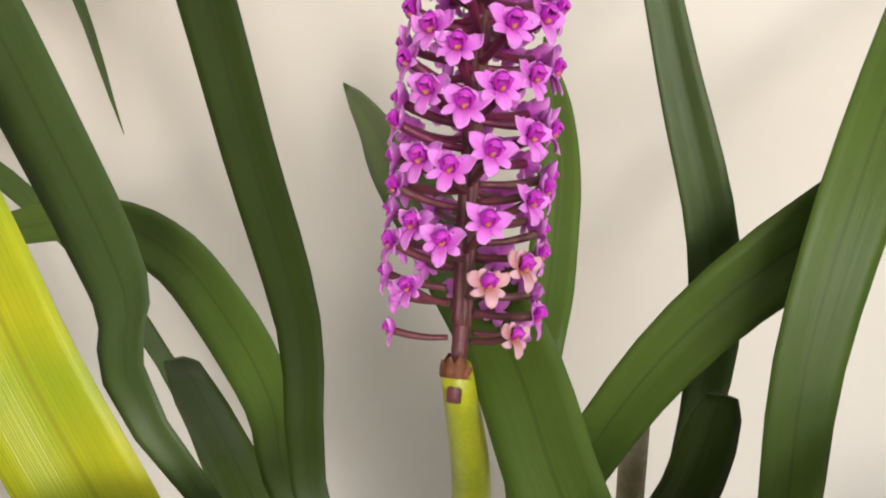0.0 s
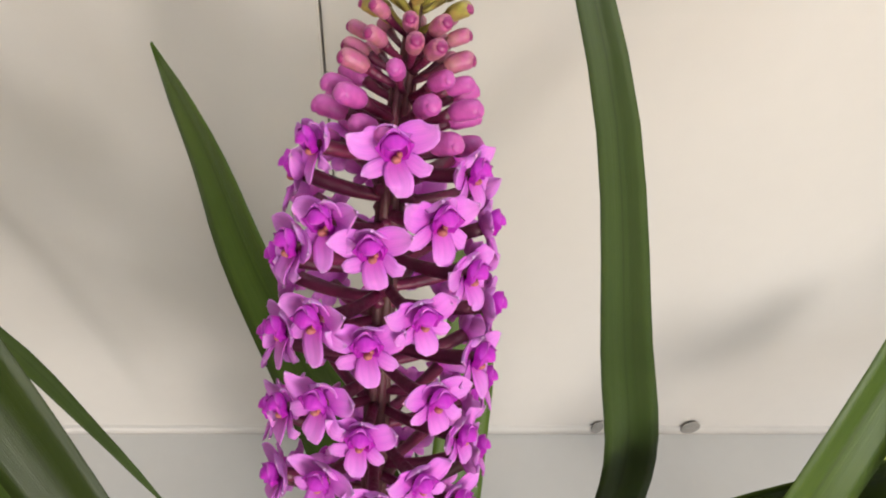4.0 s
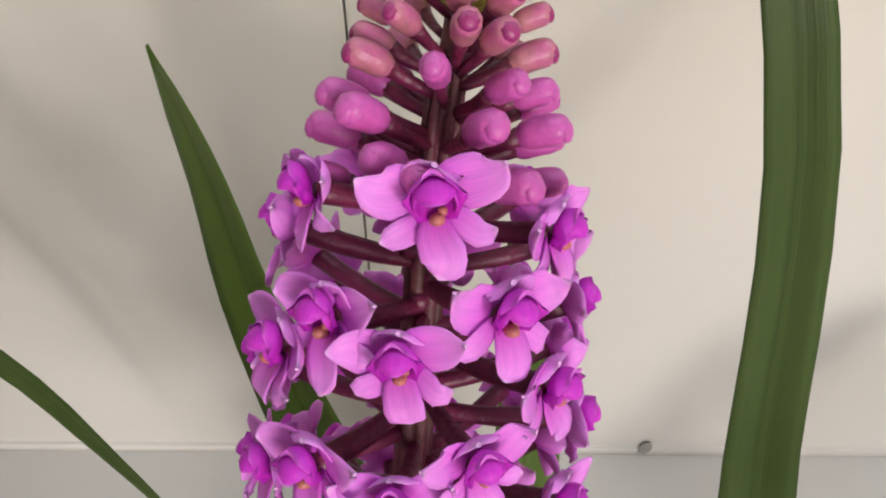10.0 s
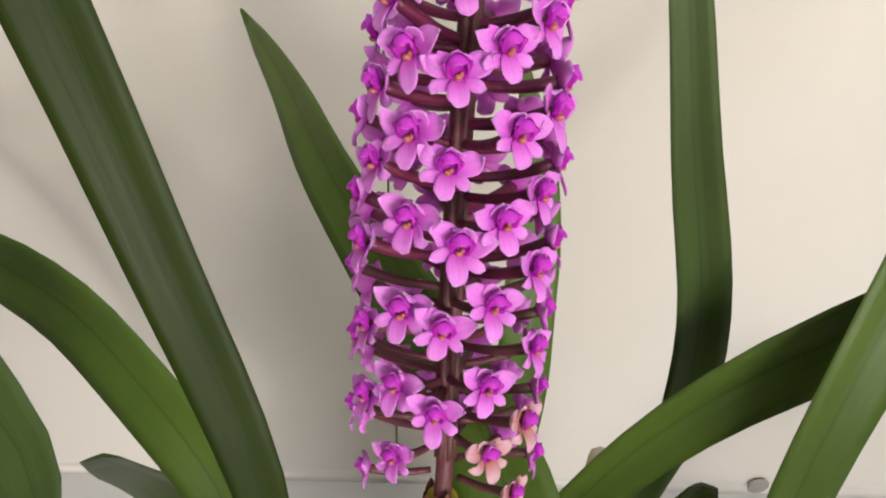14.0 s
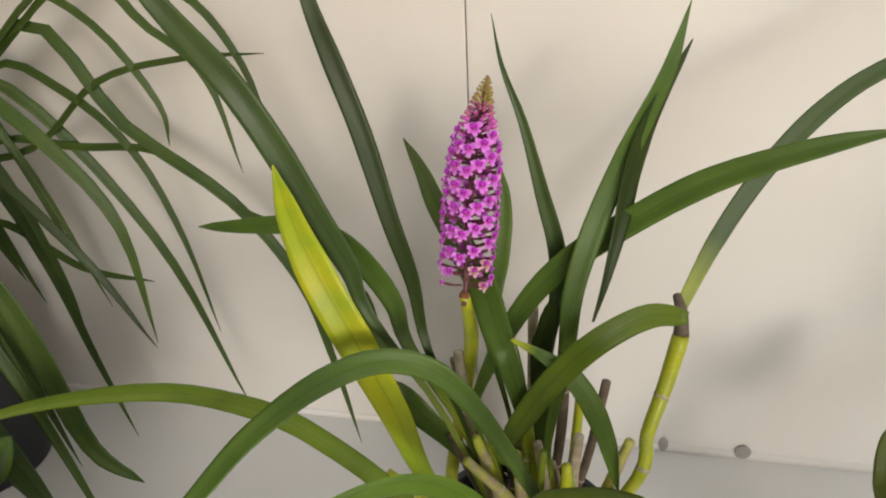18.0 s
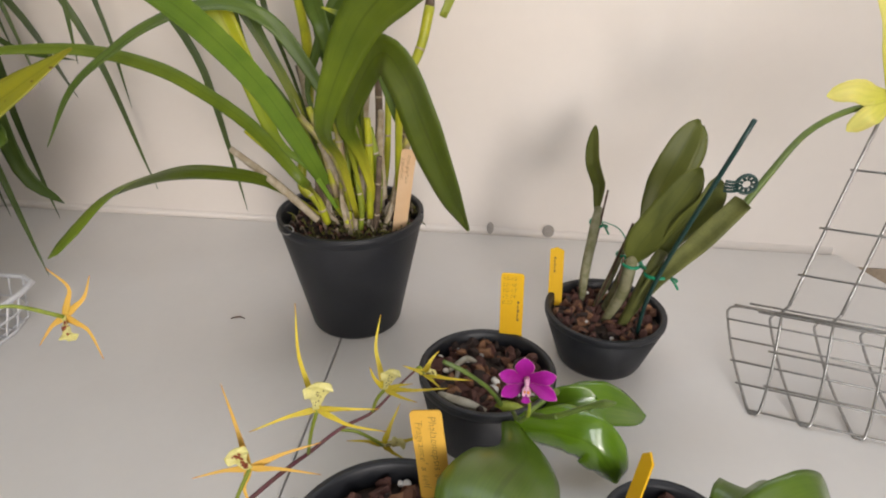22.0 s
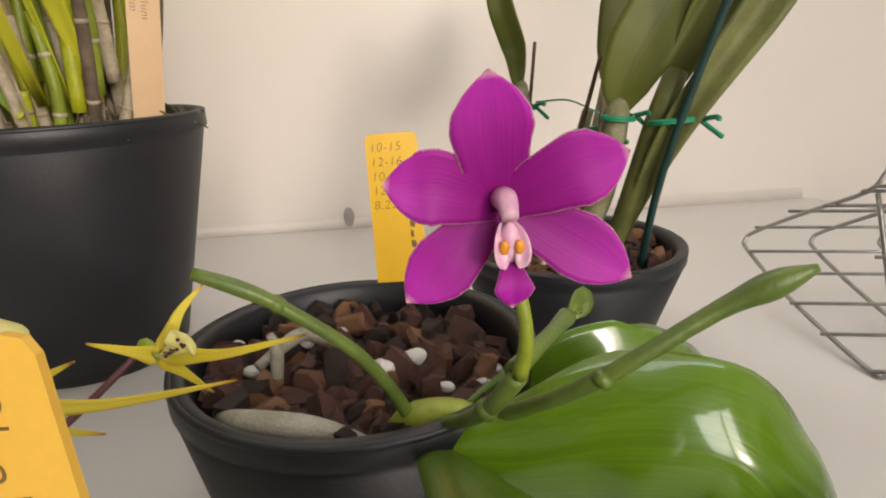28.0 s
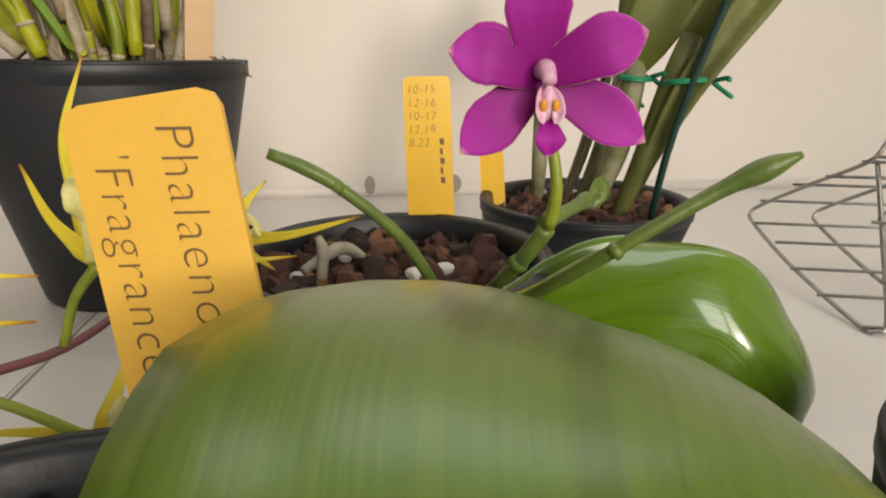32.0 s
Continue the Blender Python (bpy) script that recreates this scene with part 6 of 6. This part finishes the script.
make_pot("plant_pot", (-0.745, 0.12, 0), 0.092, 0.235, 0.07, "large black pot of the long-leaved plant", 0.014)
chips("potting_mix", (-0.745, 0.12), 0.08, 0.22, 120, "dark bark mix in the large pot", (0.008, 0.016), 0)
fount = thing("long_leaved_orchid", (-0.725, 0.11, 0.228), "fountain of long arching dark green strap leaves", "orchid")


def long_leaf(pts, w=0.0125, m=None, face=(0.3, -0.8, 0.7)):
    under(fount, part("leaf", blade(bmesh.new(), pts, w, GRASS, face, fold=0.35, thick=0.0008, steps=26, across=4), m or LEAF_FERN))


long_leaf([(-0.6917, 0.1400, 0.2320), (-0.6827, 0.1500, 0.3944), (-0.6881, 0.1600, 0.4909), (-0.6234, 0.1600, 0.4700), (-0.5800, 0.1600, 0.4093), (-0.5560, 0.1600, 0.2868), (-0.5532, 0.1600, 0.2053)], 0.0130)
long_leaf([(-0.6917, 0.1400, 0.2320), (-0.6827, 0.1500, 0.3944), (-0.4942, 0.0300, 0.5712), (-0.4300, 0.0300, 0.5377), (-0.3759, 0.0300, 0.4870), (-0.3374, 0.0300, 0.4203), (-0.3377, 0.0300, 0.3074)], 0.0130)
long_leaf([(-0.6917, 0.1400, 0.2320), (-0.6827, 0.1500, 0.3944), (-0.5469, 0.1600, 0.5207), (-0.4704, 0.1600, 0.5004), (-0.4113, 0.1600, 0.4373), (-0.3814, 0.1600, 0.3394), (-0.3682, 0.1600, 0.2217)], 0.0090)
long_leaf([(-0.6917, 0.1400, 0.2320), (-0.6827, 0.1500, 0.3944), (-0.4945, 0.1600, 0.5617), (-0.4132, 0.1600, 0.4662), (-0.3162, 0.1600, 0.3885), (-0.2571, 0.1600, 0.2983), (-0.2350, 0.1600, 0.1986), (-0.2160, 0.1600, 0.0692)], 0.0130)
long_leaf([(-0.6917, 0.1400, 0.2320), (-0.6827, 0.1500, 0.3944), (-0.5683, 0.1600, 0.4483), (-0.4763, 0.1600, 0.4429), (-0.3793, 0.1600, 0.4384), (-0.3094, 0.1600, 0.3815), (-0.2724, 0.1600, 0.3680)], 0.0090)
long_leaf([(-0.6917, 0.1400, 0.2320), (-0.6827, 0.1500, 0.3944), (-0.6078, 0.1600, 0.5694), (-0.4857, 0.1600, 0.5932), (-0.4159, 0.1600, 0.5606), (-0.3694, 0.1600, 0.4881), (-0.3695, 0.1600, 0.4458)], 0.0090)
long_leaf([(-0.6917, 0.1400, 0.2320), (-0.6827, 0.1500, 0.3944), (-0.5276, 0.1600, 0.4414), (-0.4286, 0.1600, 0.5080), (-0.3324, 0.1600, 0.5285), (-0.2515, 0.1600, 0.5322)], 0.0090)
long_leaf([(-0.6917, 0.1400, 0.2320), (-0.6827, 0.1500, 0.3944), (-0.6967, 0.1600, 0.4691), (-0.6051, 0.1600, 0.4167), (-0.5676, 0.1600, 0.2948), (-0.5533, 0.1600, 0.1679), (-0.5352, 0.1600, 0.0362)], 0.0130)
long_leaf([(-0.6917, 0.1400, 0.2320), (-0.6827, 0.1500, 0.3944), (-0.4449, 0.1600, 0.5989), (-0.3576, 0.1600, 0.5542), (-0.3129, 0.1600, 0.5088), (-0.2967, 0.1600, 0.4187)], 0.0090)
long_leaf([(-0.6917, 0.1400, 0.2320), (-0.6827, 0.1500, 0.3944), (-0.4206, 0.1600, 0.6050), (-0.3224, 0.1600, 0.5852), (-0.2749, 0.1600, 0.5222), (-0.2567, 0.1600, 0.4340)], 0.0090)
long_leaf([(-0.6917, 0.1400, 0.2320), (-0.6255, 0.1600, 0.3511), (-0.5211, 0.1600, 0.2983), (-0.4340, 0.1600, 0.2861)], 0.0090)
rf = random.Random(11)
for i in range(34):
    a = rf.uniform(-2.6, 1.0)
    reach, high = rf.uniform(0.12, 0.32), rf.uniform(0.36, 0.66)
    o = Vector((-0.725 + rf.uniform(-0.035, 0.035), 0.10 + rf.uniform(-0.03, 0.03), 0.228))
    d = Vector((math.cos(a), min(0.25, math.sin(a)) * 0.75, 0))
    drop = rf.uniform(0.08, 0.4)
    pts = [o, o + d * reach * 0.18 + Vector((0, 0, (high - 0.2) * 0.6)), o + d * reach * 0.55 + Vector((0, 0, high - 0.18)), o + d * reach * 0.95 + Vector((0, 0, high - 0.25 - drop * 0.3)), o + d * reach * 1.15 + Vector((0, 0, high - 0.25 - drop))]
    pts = [Vector((p.x, min(p.y, 0.24), max(p.z, 0.03))) for p in pts]
    long_leaf(pts, rf.uniform(0.010, 0.017), rf.choice((LEAF_FERN, LEAF_FERN, LEAF_BLUE, LEAF_DARK)))
for i in range(14):
    a, d = rf.uniform(0, 6.28), rf.uniform(0.0, 0.06)
    p = Vector((-0.725 + d * math.cos(a), 0.11 + d * math.sin(a), 0.226))
    under(fount, part("shoot", tube(bmesh.new(), [p, p + Vector((rf.uniform(-0.02, 0.04), -0.01, 0.04)), p + Vector((rf.uniform(-0.04, 0.09), -0.03, rf.uniform(0.04, 0.07)))], [0.003, 0.0022, 0.0012], 7, 8), rf.choice((STEM_GREEN, STEM_PALE, STEM_YELLOW))))

for x, w in ((0.250, 0.010), (0.154, 0.006)):
    bm = bmesh.new()
    blob(bm, (x, WALL_Y - 0.0028, 0.0135), (w, 0.0006, 0.011), None, 14, 10)
    tagged(part("wall_smudge", bm, SMUDGE), "dark smudge at the foot of the wall", "stain", "wall smudges")
# bits that fell on the bench
for x, y, w in ((0.0, -0.30, 0.006), (-0.17, -0.03, 0.009), (0.03, -0.36, 0.005)):
    tagged(part("plant_scrap", tube(bmesh.new(), [(x, y, 0.0012), (x + w, y + w * 0.5, 0.0016), (x + 2 * w, y + w * 0.3, 0.0010)], [0.0006, 0.001, 0.0004], 6, 6), TWIG), "tiny dry plant scrap on the bench", "scrap", "plant scraps")
